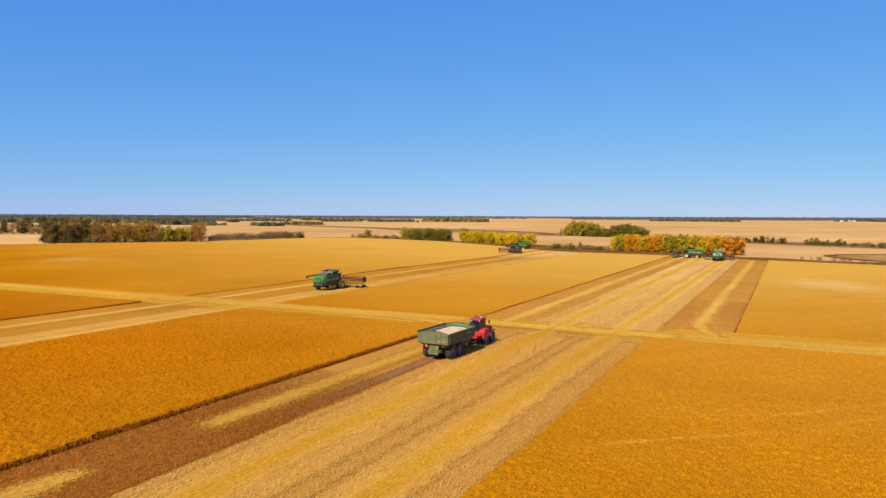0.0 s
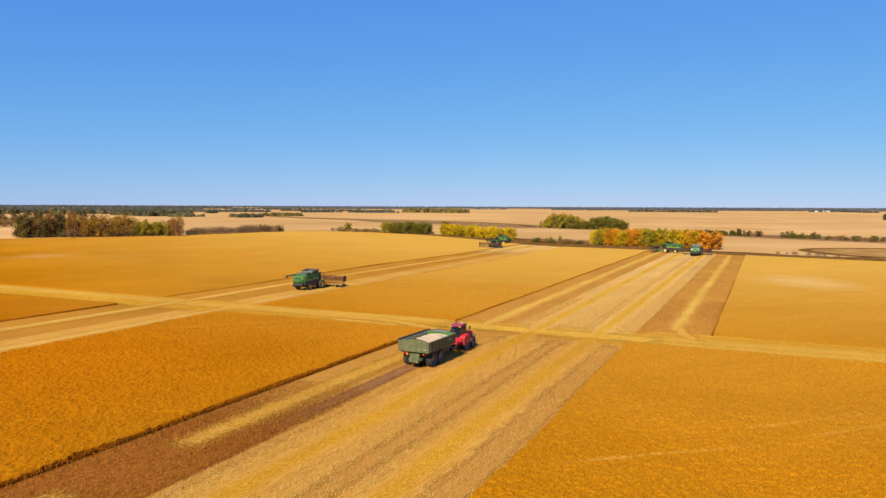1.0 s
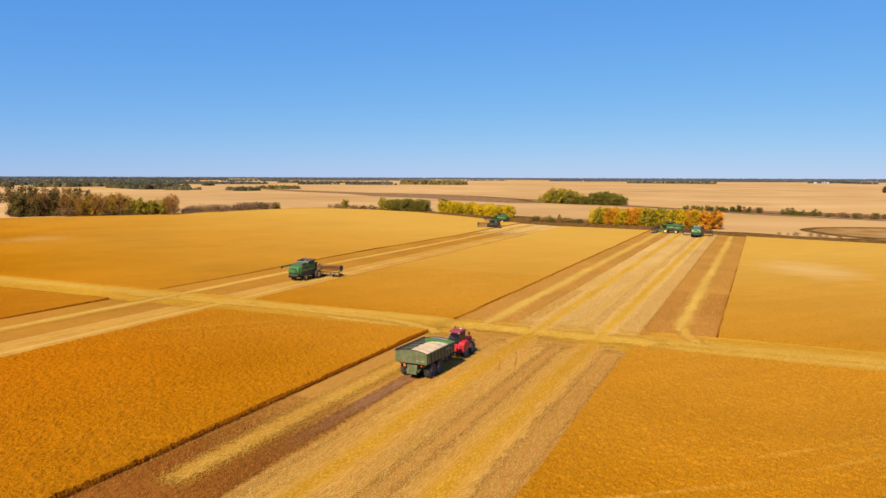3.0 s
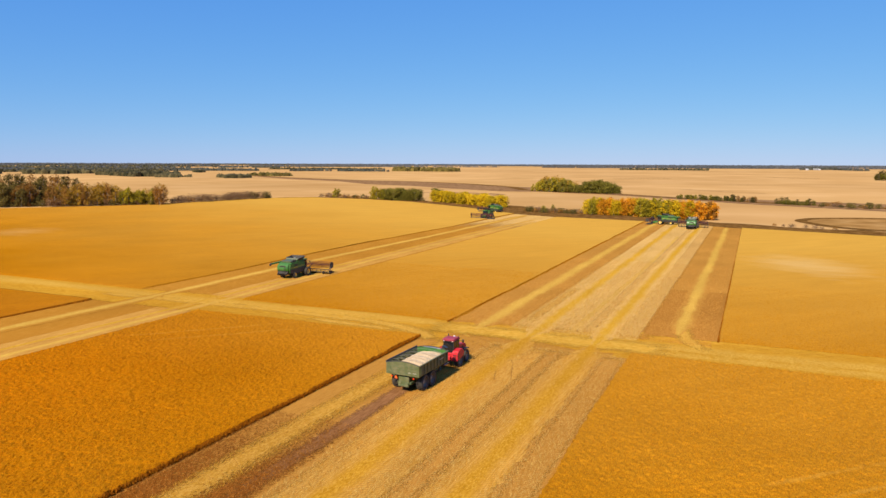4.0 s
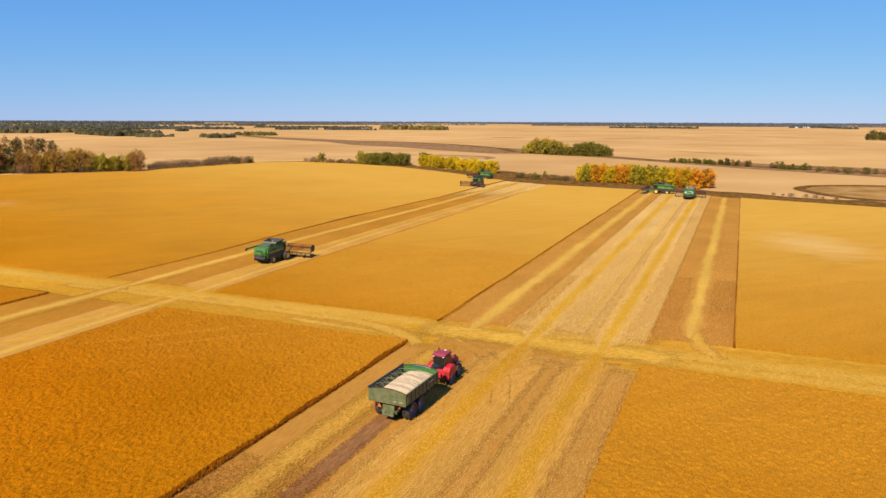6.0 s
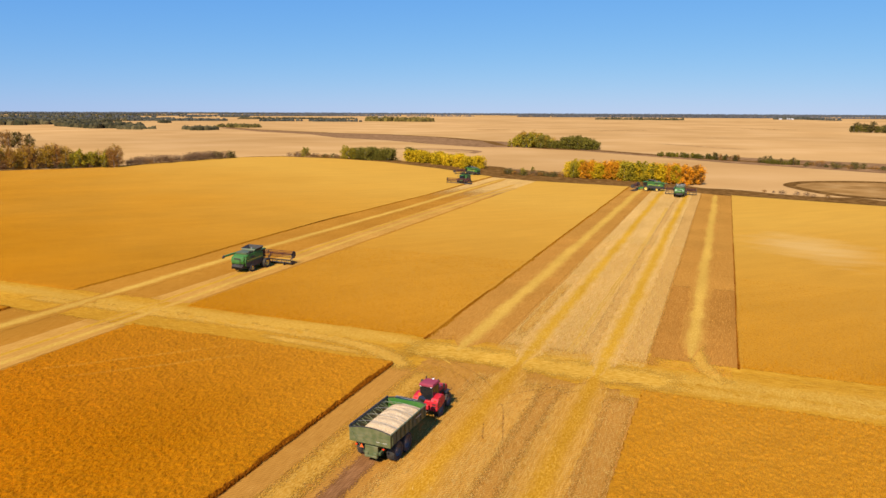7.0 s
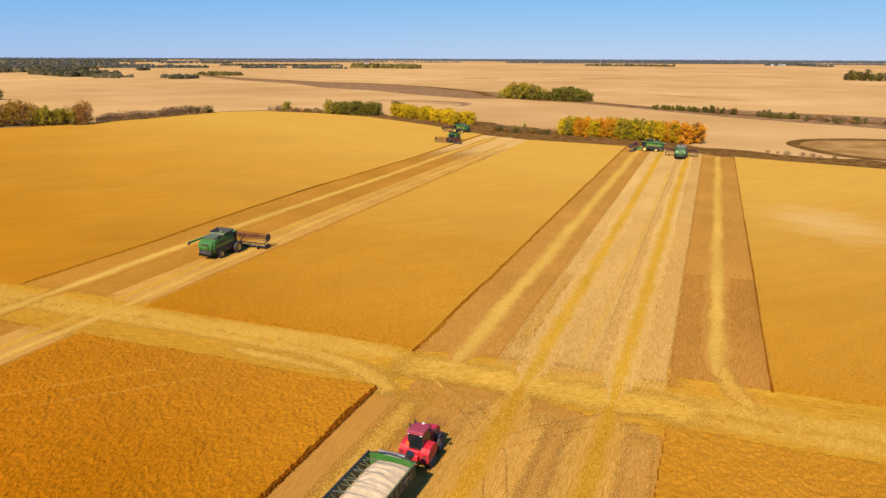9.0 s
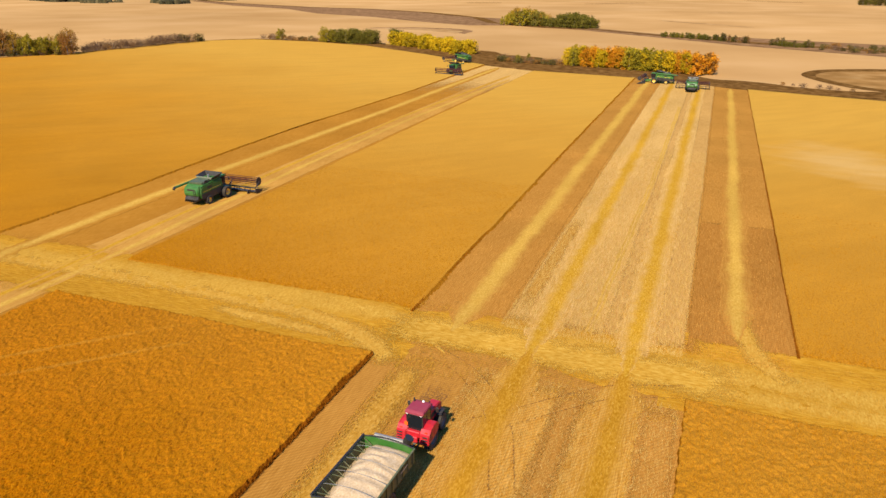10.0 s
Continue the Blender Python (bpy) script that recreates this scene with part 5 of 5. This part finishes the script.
    part("tail_frame", slab((0, 0.35, 1.25, 1.3, 0.35, 0.9), (-0.45, 0.2, 0.85, 0.35, 0.3, 0.5), (0.45, 0.2, 0.85, 0.35, 0.3, 0.5), (0, 0.12, 0.75, 1.2, 0.2, 0.2), bevel=0.04), CART_GREEN, c, "dull green rear frame with hitch")
    for y in (1.75, 3.55):
        part("axle", slab((0, y, 0.86, 3.1, 0.25, 0.25), bevel=0.04), BLACK, c)
        for k in (-1, 1):
            wheel(c, k * 1.52, y, 0.9, 0.8, RIM_GREY, "dark grey steel rim", k)
    part("drawbar", slab((0, 8.0, 0.78, 0.35, 3.6, 0.32), bevel=0.03), DARK_GREEN, c)
    part("hitch_eye", slab((0, 9.7, 0.62, 0.2, 0.5, 0.12)), STEEL, c)
    part("parking_jack", rod((0.35, 8.6, 0.25), (0.35, 8.6, 1.2), 0.06), STEEL, c)
    auger = part("lower_auger_tube", rod((0.0, 6.0, 0.9), (1.0, 7.75, 2.9), 0.25, 14), DARK_GREEN, c)
    part("upper_auger_tube", rod((1.0, 7.75, 2.95), (-1.35, 7.5, 3.1), 0.24, 14), STEEL, c, "grey folded unloading auger")
    part("auger_spout", rod((1.0, 7.75, 2.75), (1.35, 7.85, 3.45), 0.3, 12, None, 0.36), BLACK, c, "dark rubber auger spout")
    part("ladder", slab((-0.95, 7.25, 2.3, 0.05, 0.06, 1.6), (-0.55, 7.25, 2.3, 0.05, 0.06, 1.6), *[(-0.75, 7.25, 1.7 + 0.3 * i, 0.4, 0.05, 0.04) for i in range(5)], bevel=0.008), BLACK, c, "black ladder on the front wall")
    for k in (-1, 1):
        part("tail_lamp", slab((k * 1.35, -0.05, 1.72, 0.2, 0.1, 0.12), bevel=0.02), RED_LENS, c, "red tail lamp")
        part("mudguard_bracket", slab((k * 1.35, 0.1, 1.85, 0.06, 0.2, 0.35), bevel=0.01), BLACK, c)
    bm = bmesh.new()
    tri = [bm.verts.new(p) for p in ((-1.0, -0.12, 1.55), (-0.6, -0.12, 1.55), (-0.8, -0.12, 1.9), (-1.0, -0.09, 1.55), (-0.6, -0.09, 1.55), (-0.8, -0.09, 1.9))]
    for f in ((0, 1, 2), (5, 4, 3), (0, 3, 4, 1), (1, 4, 5, 2), (2, 5, 3, 0)):
        bm.faces.new([tri[i] for i in f])
    part("slow_vehicle_sign", bm, ORANGE, c, "orange warning triangle")
    return c


cart = make_cart()
CART_POSE = pose(-37.1, 72.5, 0.05, 0, 0, -2)
cart.matrix_basis = CART_POSE


def grain_heap():
    W, L = 1.98, 7.05
    xs, ys = np.linspace(-W, W, 41), np.linspace(0.04, L, 90)
    x, y = np.meshgrid(xs, ys, indexing="ij")
    dome = (1 - (np.abs(x - 0.25) / (W + 0.35)) ** 2.2) * (1 - (np.abs(y - L / 2 - 0.1) / (L / 2 + 0.35)) ** 5)
    z = 2.45 + 0.78 * dome + 0.035 * np.sin(y * 7 + 1.5 * wavy(x, y, 1.2, 3) * 4) * dome + 0.06 * (wavy(x, y, 0.5, 5) - 0.5)
    z -= 0.45 * np.clip((-x - 1.0) / 1.0, 0, 1)
    me = raw_mesh("grain_heap", np.stack([x, y, z], -1).reshape(-1, 3), lattice(41, 90), GRAIN)
    ob = new("grain_heap", me)
    ob.matrix_basis = CART_POSE
    return tagged(ob, "heap of pale cream grain filling the cart", "grain", kind="stuff")


grain_heap()


# ---- combine harvester ----
def make_combine():
    """Heads to +y; the origin lies on the ground under the middle of the body."""
    c = new("combine_harvester")
    tagged(c, "green combine harvester with a wide reel header", "combine harvester", "combines harvesting the field")
    for k in (-1, 1):
        wheel(c, k * 1.35, 1.9, 0.98, 0.62, RIM_YELLOW, "yellow wheel rim", k)
        wheel(c, k * 2.02, 1.9, 0.98, 0.62, RIM_YELLOW, "yellow wheel rim", k)
        wheel(c, k * 1.6, -2.3, 0.72, 0.6, RIM_YELLOW, "yellow wheel rim", k)
        side = part("side_panel", side_cut([(-4.0, 1.6), (-4.2, 2.2), (-3.9, 3.05), (-2.6, 3.25), (1.3, 3.2), (1.5, 2.4), (0.9, 1.55), (-1.5, 1.3)], k * 1.55, k * 1.68, 0.05), GREEN, c, "green side shield")
        part("lower_side_shield", side_cut([(-3.9, 1.2), (-4.05, 2.0), (1.3, 2.25), (0.8, 1.2), (-1.5, 1.0)], k * 1.60, k * 1.72, 0.03), BLACK, c, "black lower side shield")
        part("yellow_stripe", side_cut([(-3.7, 2.33), (-3.7, 2.38), (1.1, 2.55), (1.1, 2.49)], k * 1.68, k * 1.70, 0), RIM_YELLOW, side, "yellow side stripe")
        part("side_vent", slab((k * 1.69, -1.9, 2.85, 0.03, 1.3, 0.35), bevel=0), BLACK, side, "black cooling vent")
        part("tank_flap", sheet([(k * 1.2, -0.9, 3.7), (k * 1.2, 1.2, 3.7), (k * 1.8, 1.45, 4.45), (k * 1.7, -1.0, 4.2)], 0.04), BLACK, c, "dark raised grain tank extension")
        part("tail_lamp", slab((k * 1.2, -4.24, 2.75, 0.2, 0.05, 0.16), bevel=0.01), RED_LENS, c, "red tail lamp")
        arm = part("mirror_arm", rod((k * 0.95, 2.9, 3.2), (k * 1.65, 3.2, 3.2), 0.03), BLACK, c)
        part("mirror", slab((k * 1.68, 3.2, 3.0, 0.25, 0.07, 0.5), bevel=0.02), BLACK, arm, "black wing mirror")
    part("body", side_cut([(-3.9, 1.3), (-4.15, 2.1), (-3.95, 3.1), (-3.2, 3.45), (-1.0, 3.5), (1.5, 3.4), (1.6, 1.7), (0.9, 1.1), (-2.6, 1.1)], -1.56, 1.56, 0.06), GREEN, c, "green body shell")
    rear = part("rear_hood", side_cut([(-4.5, 1.75), (-4.62, 2.4), (-4.35, 3.1), (-3.7, 3.4), (-3.7, 1.7)], -1.42, 1.42, 0.12), GREEN, c, "rounded green rear hood")
    part("rear_grille", slab((0, -4.52, 2.75, 1.5, 0.06, 0.3)), BLACK, rear, "black rear vent")
    part("straw_chopper", side_cut([(-4.6, 0.95), (-4.75, 1.25), (-4.3, 1.75), (-3.3, 1.75), (-3.3, 1.0)], -1.25, 1.25, 0.05), BLACK, c, "black straw chopper")
    for i in range(6):
        part("spreader_fin", slab((-1.0 + 0.4 * i, -4.75, 1.0, 0.04, 0.5, 0.3), bevel=0), BLACK, c)
    part("engine_deck", side_cut([(-3.3, 3.4), (-3.3, 3.75), (-1.1, 3.95), (-1.0, 3.4)], -1.3, 1.3, 0.08), DARK_GREEN, c, "dark green engine cover")
    part("air_screen", moved(lathe([(0.55, -0.05), (0.55, 0.08)], 20), pose(1.3, -2.3, 3.45)), BLACK, c, "round black air intake screen")
    tank = part("grain_tank", side_cut([(-0.95, 3.3), (-0.95, 3.75), (1.25, 3.75), (1.25, 3.3)], -1.3, 1.3, 0.05), GREEN, c)
    part("rear_tank_flap", sheet([(-1.2, -0.9, 3.7), (1.2, -0.9, 3.7), (1.65, -1.05, 4.15), (-1.65, -1.05, 4.15)], 0.04), CANVAS, c, "grey-green raised grain tank extension")
    part("front_tank_flap", sheet([(-1.2, 1.2, 3.7), (1.2, 1.2, 3.7), (1.8, 1.5, 4.5), (-1.8, 1.5, 4.5)], 0.04), BLACK, c)
    bm = bmesh.new()
    rod((0, 0.1, 3.7), (0, 0.1, 4.25), 0.2, 10, bm)
    part("fill_auger", bm, STEEL, tank, "grey fill auger")
    cab = part("cab_frame", slab((0, 2.35, 2.0, 1.9, 1.7, 0.3), (-0.9, 1.55, 2.75, 0.12, 0.12, 1.4), (0.9, 1.55, 2.75, 0.12, 0.12, 1.4), (-0.85, 3.15, 2.75, 0.08, 0.08, 1.4), (0.85, 3.15, 2.75, 0.08, 0.08, 1.4), bevel=0.02), BLACK, c, "black cab frame")
    part("windscreen", side_cut([(3.15, 2.12), (3.3, 2.7), (3.18, 3.4), (3.14, 3.4), (3.24, 2.7), (3.1, 2.12)], -0.85, 0.85, 0), GLASS, cab, "curved dark windscreen")
    for k in (-1, 1):
        part("side_window", slab((k * 0.9, 2.35, 2.78, 0.03, 1.5, 1.3), bevel=0), GLASS, cab, "dark side window")
    part("rear_cab_wall", slab((0, 1.56, 2.78, 1.7, 0.04, 1.3), bevel=0), BLACK, cab)
    part("cab_roof", side_cut([(1.4, 3.42), (1.4, 3.62), (3.2, 3.68), (3.5, 3.5), (3.45, 3.4)], -1.0, 1.0, 0.06), GREEN, c, "green cab roof")
    part("beacon", rod((0.8, 1.6, 3.65), (0.8, 1.6, 3.85), 0.07), ORANGE, c, "amber warning beacon")
    part("feeder_house", side_cut([(1.4, 1.0), (1.4, 1.75), (5.1, 1.1), (5.1, 0.45)], -0.65, 0.65, 0.04), GREEN, c, "green feeder house")
    part("front_axle", slab((0, 1.9, 0.98, 3.6, 0.4, 0.4)), BLACK, c)
    part("rear_axle", slab((0, -2.3, 0.75, 2.8, 0.3, 0.3)), BLACK, c)
    part("chassis", side_cut([(-3.0, 0.8), (-3.0, 1.3), (1.8, 1.3), (1.6, 0.8)], -0.95, 0.95, 0.03), BLACK, c)
    part("ladder", slab((-1.75, 2.6, 1.3, 0.6, 0.06, 1.3), *[(-1.9, 2.75, 0.75 + 0.3 * i, 0.5, 0.3, 0.04) for i in range(5)], bevel=0.01), BLACK, c, "black access ladder")
    part("rear_ladder", slab((0.6, -4.68, 1.9, 0.05, 0.05, 1.9), (1.0, -4.68, 1.9, 0.05, 0.05, 1.9), *[(0.8, -4.68, 1.1 + 0.3 * i, 0.4, 0.05, 0.04) for i in range(6)], bevel=0.008), BLACK, c, "black rear ladder")
    spout = part("unloading_auger", rod((-1.75, 0.9, 3.55), (-1.95, -5.9, 3.35), 0.19, 12, rod((-1.4, 0.9, 2.6), (-1.75, 0.9, 3.6), 0.22, 12)), GREEN, c, "long green unloading auger folded back")
    part("auger_spout", rod((-1.95, -5.8, 3.4), (-1.97, -6.2, 3.1), 0.22, 12), BLACK, spout, "black rubber spout")
    # header, with the reel raised
    half, ry, rz, rr = 5.5, 6.5, 1.95, 0.62
    head = part("header_frame", slab((0, 5.2, 1.05, 2 * half, 0.14, 0.16), (0, 5.12, 0.45, 2 * half, 0.12, 0.14), *[(-half + half / 5 * i, 5.18, 0.74, 0.09, 0.1, 0.55) for i in range(11)], bevel=0.02), BLACK, c, "black header back frame")
    part("draper_belt", sheet([(-half, 5.3, 0.45), (half, 5.3, 0.45), (half, 6.5, 0.2), (-half, 6.5, 0.2)], 0.05), BLACK, head, "black draper belt")
    part("cutter_bar", slab((0, 6.55, 0.17, 2 * half, 0.14, 0.05), *[(-half + 0.15 + 0.3 * i, 6.68, 0.16, 0.05, 0.16, 0.03) for i in range(36)], bevel=0), STEEL, head, "steel cutter bar with guards")
    for k in (-1, 1):
        part("crop_divider", side_cut([(5.1, 0.22), (5.1, 0.95), (6.1, 0.8), (7.5, 0.2), (6.7, 0.14)], k * half, k * (half + 0.14), 0.03), BLACK, head, "black pointed crop divider")
        part("gauge_wheel", moved(lathe([(0.3, -0.1), (0.36, -0.06), (0.36, 0.06), (0.3, 0.1)], 14), pose(k * (half - 1.3), 4.85, 0.36)), RUBBER, head)
        part("end_shield", moved(lathe([(rr + 0.12, -0.03), (rr + 0.12, 0.03)], 18), pose(k * (half - 0.16), ry, rz)), BLACK, head, "dark round reel end shield")
    for k in (-1, 0, 1):
        part("reel_arm", rod((k * (half - 0.05), 5.2, 1.1), (k * (half - 0.05), ry, rz), 0.09, 6), BLACK, head, "black reel arm")
        part("reel_lift", rod((k * (half - 0.05), 5.6, 0.5), (k * (half - 0.05), 6.0, 1.55), 0.05, 6), STEEL, head, "steel reel lift cylinder")
    part("reel_tube", rod((-half + 0.1, ry, rz), (half - 0.1, ry, rz), 0.13, 12), REEL_RED, head, "dark red reel shaft")
    for i in range(6):
        a = 2 * math.pi * i / 6 + 0.3
        y, z = ry + rr * math.cos(a), rz + rr * math.sin(a)
        bm = rod((-half + 0.15, y, z), (half - 0.15, y, z), 0.05, 6)
        for j in range(36):
            x = -half + 0.25 + 0.3 * j
            rod((x, y, z), (x, y - 0.03, z - 0.2), 0.009, 3, bm)
        part("reel_bat", bm, REEL_RED, head, "reel bar with steel tines")
    for x in (-half + 0.3, -half / 2, 0.0, half / 2, half - 0.3):
        bm = bmesh.new()
        for i in range(6):
            a = 2 * math.pi * i / 6 + 0.3
            rod((x, ry, rz), (x, ry + rr * math.cos(a), rz + rr * math.sin(a)), 0.03, 5, bm)
        part("reel_spider", bm, REEL_RED, head)
    return c


combine = make_combine()
combine.matrix_basis = pose(-95.2, 133.4, 0.03, 0, 0, 0)
for x, y, turn, text in ((-24.4, 295.0, 0, "green combine harvester driving away along the strip"), (-36.0, 311.0, 85, "green combine harvester turning beside the autumn trees"), (-115.5, 310.5, 180, "green combine harvester facing along the standing crop"), (-125.0, 347.0, 70, "green combine harvester turning at the field edge")):
    tagged(copy_thing(combine, pose(x, y, 0.03, 0, 0, turn)), text)


# ---- a far farmyard ----
SIDING = paint("white_metal_siding", (0.55, 0.54, 0.52), DUST, 0.15, 0.5)
ROOFING = paint("pale_grey_roofing", (0.36, 0.37, 0.38), DUST, 0.1, 0.4, 0.3)


def farm_building(x, y, z, turn, wide, deep, high):
    """A gabled metal shed with a big door."""
    top = new("farm_building")
    tagged(top, "white gabled farm shed beside far trees", "building", "far farmyard buildings")
    part("wall", slab((0, 0, high / 2, wide, deep, high)), SIDING, top)
    part("roof", moved(side_cut([(-deep / 2 - 0.4, high), (0, high + deep * 0.22), (deep / 2 + 0.4, high), (0, high + deep * 0.22 - 0.3)], -wide / 2 - 0.4, wide / 2 + 0.4, 0), pose(0, 0, 0)), ROOFING, top, "pale grey metal roof")
    part("gable", side_cut([(-deep / 2, high), (0, high + deep * 0.2), (deep / 2, high)], -wide / 2, wide / 2, 0), SIDING, top)
    part("door", slab((0, -deep / 2 - 0.05, high * 0.4, 6, 0.15, high * 0.8)), ROOFING, top, "grey sliding door")
    top.matrix_basis = pose(x, y, z, 0, 0, turn)


def grain_bin(x, y, z, r, high):
    top = new("grain_bin")
    tagged(top, "round pale steel grain bin with a cone roof", "grain bin", "far farmyard buildings")
    part("shell", moved(lathe([(r, 0), (r, high)], 20), Matrix.Rotation(radians(-90), 4, "Y")), ROOFING, top)
    part("cone_roof", moved(lathe([(r * 1.03, high), (0.3, high + r * 0.6)], 20), Matrix.Rotation(radians(-90), 4, "Y")), SIDING, top, "white cone roof")
    top.matrix_basis = pose(x, y, z)


farm_building(196, 3232, 3.6, 12, 18, 12, 5)
farm_building(240, 3255, 3.6, 80, 16, 9, 4.5)
for k in range(3):
    grain_bin(218 + 8 * k, 3236, 3.6, 3.2, 6)
farm_building(-1290, 2560, 2.4, 20, 22, 12, 5)


# ---- loose straw and crop blades ----
def litter(name, label, category, x0, x1, y0, y1, count, seed, mat, long=0.5, wide=0.045, z0=0.06, z1=0.12, along=0.5, up=0.0, near=0.0, top=None, row=0.0):
    """Thin straws scattered over a stretch, lying or standing."""
    r = np.random.default_rng(seed)
    x, y = r.uniform(x0, x1, count), y0 + (y1 - y0) * r.random(count) ** (1 + near)
    if row:
        u, v = (x + y) * math.sqrt(0.5), (y - x) * math.sqrt(0.5)
        v = np.round(v / row) * row + r.normal(0, 0.025, count)
        x, y = (u - v) * math.sqrt(0.5), (u + v) * math.sqrt(0.5)
    a = r.normal(math.pi / 2, along, count)
    ln = long * r.uniform(0.5, 1.2, count)
    tilt = np.clip(r.normal(up, 0.25, count), 0.05, 1.5)
    dx, dy, dz = np.cos(a) * np.cos(tilt) * ln, np.sin(a) * np.cos(tilt) * ln, np.sin(tilt) * ln
    w = wide * r.uniform(0.6, 1.3, count)
    px, py = -np.sin(a) * w, np.cos(a) * w
    z = r.uniform(z0, z1, count)
    if top:
        xl, yl, zz = TOPS[top]
        z += zz[np.clip(np.searchsorted(xl, x), 0, len(xl) - 1), np.clip(np.searchsorted(yl, y), 0, len(yl) - 1)]
    v = np.stack([np.stack([x - px, y - py, z], -1), np.stack([x + px, y + py, z], -1), np.stack([x + dx, y + dy, z + dz], -1)], 1).reshape(-1, 3)
    me = raw_mesh(name, v, np.arange(3 * count).reshape(-1, 3), mat, smooth=False)
    return tagged(new(name, me), label, category, kind="stuff")


def blade_material(name, dark, light):
    m, n, l, p = material(name, 0.8, gloss=0.0)
    g = n.new("ShaderNodeNewGeometry")
    l.new(ramp_node(n, l, g.outputs["Random Per Island"], [(0.0, dry(dark)), (0.42, dry(tuple(0.5 * (a + b) for a, b in zip(dark, light)))), (1.0, dry(light))]).outputs[0], p.inputs["Base Color"])
    return m


PALE_STRAW = blade_material("pale_straw", (0.54, 0.29, 0.0444), (0.82, 0.53, 0.148))
GOLD_STRAW = blade_material("golden_straw", (0.50, 0.215, 0.016), (0.72, 0.37, 0.045))
STUB = blade_material("cut_stubs", (0.42, 0.170, 0.022), (0.74, 0.39, 0.085))
BLADE = blade_material("ripe_crop_blades", (0.36, 0.120, 0.002), (0.58, 0.238, 0.006))
litter("loose_straw", "pale straw scattered over cut stubble", "straw", -35.9, -17, 28, 97, 34000, 1, PALE_STRAW, 0.55, 0.013, along=0.5, near=0.2)
litter("loose_straw", "pale straw scattered over cut stubble", "straw", -36.2, -17.3, 106, 200, 26000, 2, PALE_STRAW, 0.8, 0.02, along=0.2, near=0.4)
litter("loose_straw", "straw scattered beside a windrow", "straw", -43.2, -39.4, 40, 97, 5000, 3, GOLD_STRAW, 0.5, 0.02)
litter("loose_straw", "straw scattered beside a windrow", "straw", -33.2, -29.8, 28, 150, 10000, 4, GOLD_STRAW, 0.5, 0.02)
litter("loose_straw", "straw scattered beside a windrow", "straw", -24.0, -20.2, 28, 150, 10000, 5, GOLD_STRAW, 0.5, 0.02)
litter("loose_straw", "straw strewn over the headland band", "straw", -120, 45, 94, 109, 30000, 6, GOLD_STRAW, 0.45, 0.025, 0.09, 0.13, 1.2)
S = "cut stubble standing in drilled rows"
litter("stubble_stubs", S, "stubble", -36, -17.4, -10, 95, 85000, 31, STUB, 0.16, 0.02, 0.05, 0.09, 3.0, 1.3, row=0.32)
litter("stubble_stubs", S, "stubble", -46, -7.4, 107, 190, 60000, 32, STUB, 0.18, 0.024, 0.04, 0.08, 3.0, 1.3, near=0.5, row=0.32)
STUB_RED = blade_material("reddish_stubs", (0.20, 0.06, 0.007), (0.52, 0.22, 0.045))
litter("stubble_stubs", S, "stubble", -46.4, -36.4, 0, 62, 42000, 33, STUB_RED, 0.18, 0.022, 0.06, 0.10, 3.0, 1.0, row=0.32)
B = "ripe crop blades rising above the standing crop"
litter("crop_blades", B, "crop", -87.4, -46.5, 26, 95.5, 110000, 7, BLADE, 0.3, 0.022, -0.10, 0.0, 0.7, 0.45, top=10)
litter("crop_blades", B, "crop", -16.7, 42, 33, 97.9, 110000, 8, BLADE, 0.3, 0.02, -0.10, 0.0, 0.7, 0.45, near=-0.38, top=30)
litter("crop_blades", B, "crop", -87.4, -46.5, -39, 26, 40000, 17, BLADE, 0.5, 0.08, -0.08, 0.02, 0.7, 0.45, top=10)
litter("crop_blades", B, "crop", -16.7, 60, -39, 33, 70000, 19, BLADE, 0.5, 0.08, -0.08, 0.02, 0.7, 0.45, top=30)
litter("crop_blades", B, "crop", -87.4, -46.8, 106.8, 160, 60000, 41, BLADE, 0.3, 0.03, -0.08, 0.0, 0.7, 0.45, near=0.6, top=50)
litter("crop_blades", B, "crop", -6.2, 50, 110.6, 160, 40000, 42, BLADE, 0.3, 0.03, -0.08, 0.0, 0.7, 0.45, near=0.6, top=70)
R = "brown stalks along the cut edge of the crop"
STALK_BLADE = blade_material("brown_stalk_blades", (0.20, 0.05, 0.003), (0.46, 0.15, 0.009))
litter("edge_stalks", R, "crop", -46.6, -46.0, 24, 95.6, 14000, 21, STALK_BLADE, 0.34, 0.03, 0.03, 0.25, 3.0, 1.1)
litter("edge_stalks", R, "crop", -6.75, -6.5, 110, 200, 2600, 28, STALK_BLADE, 0.24, 0.03, 0.03, 0.15, 3.0, 1.1, near=0.5)
litter("edge_stalks", R, "crop", -46.5, -46.2, 106, 240, 4000, 25, STALK_BLADE, 0.24, 0.03, 0.03, 0.15, 3.0, 1.1, near=0.5)
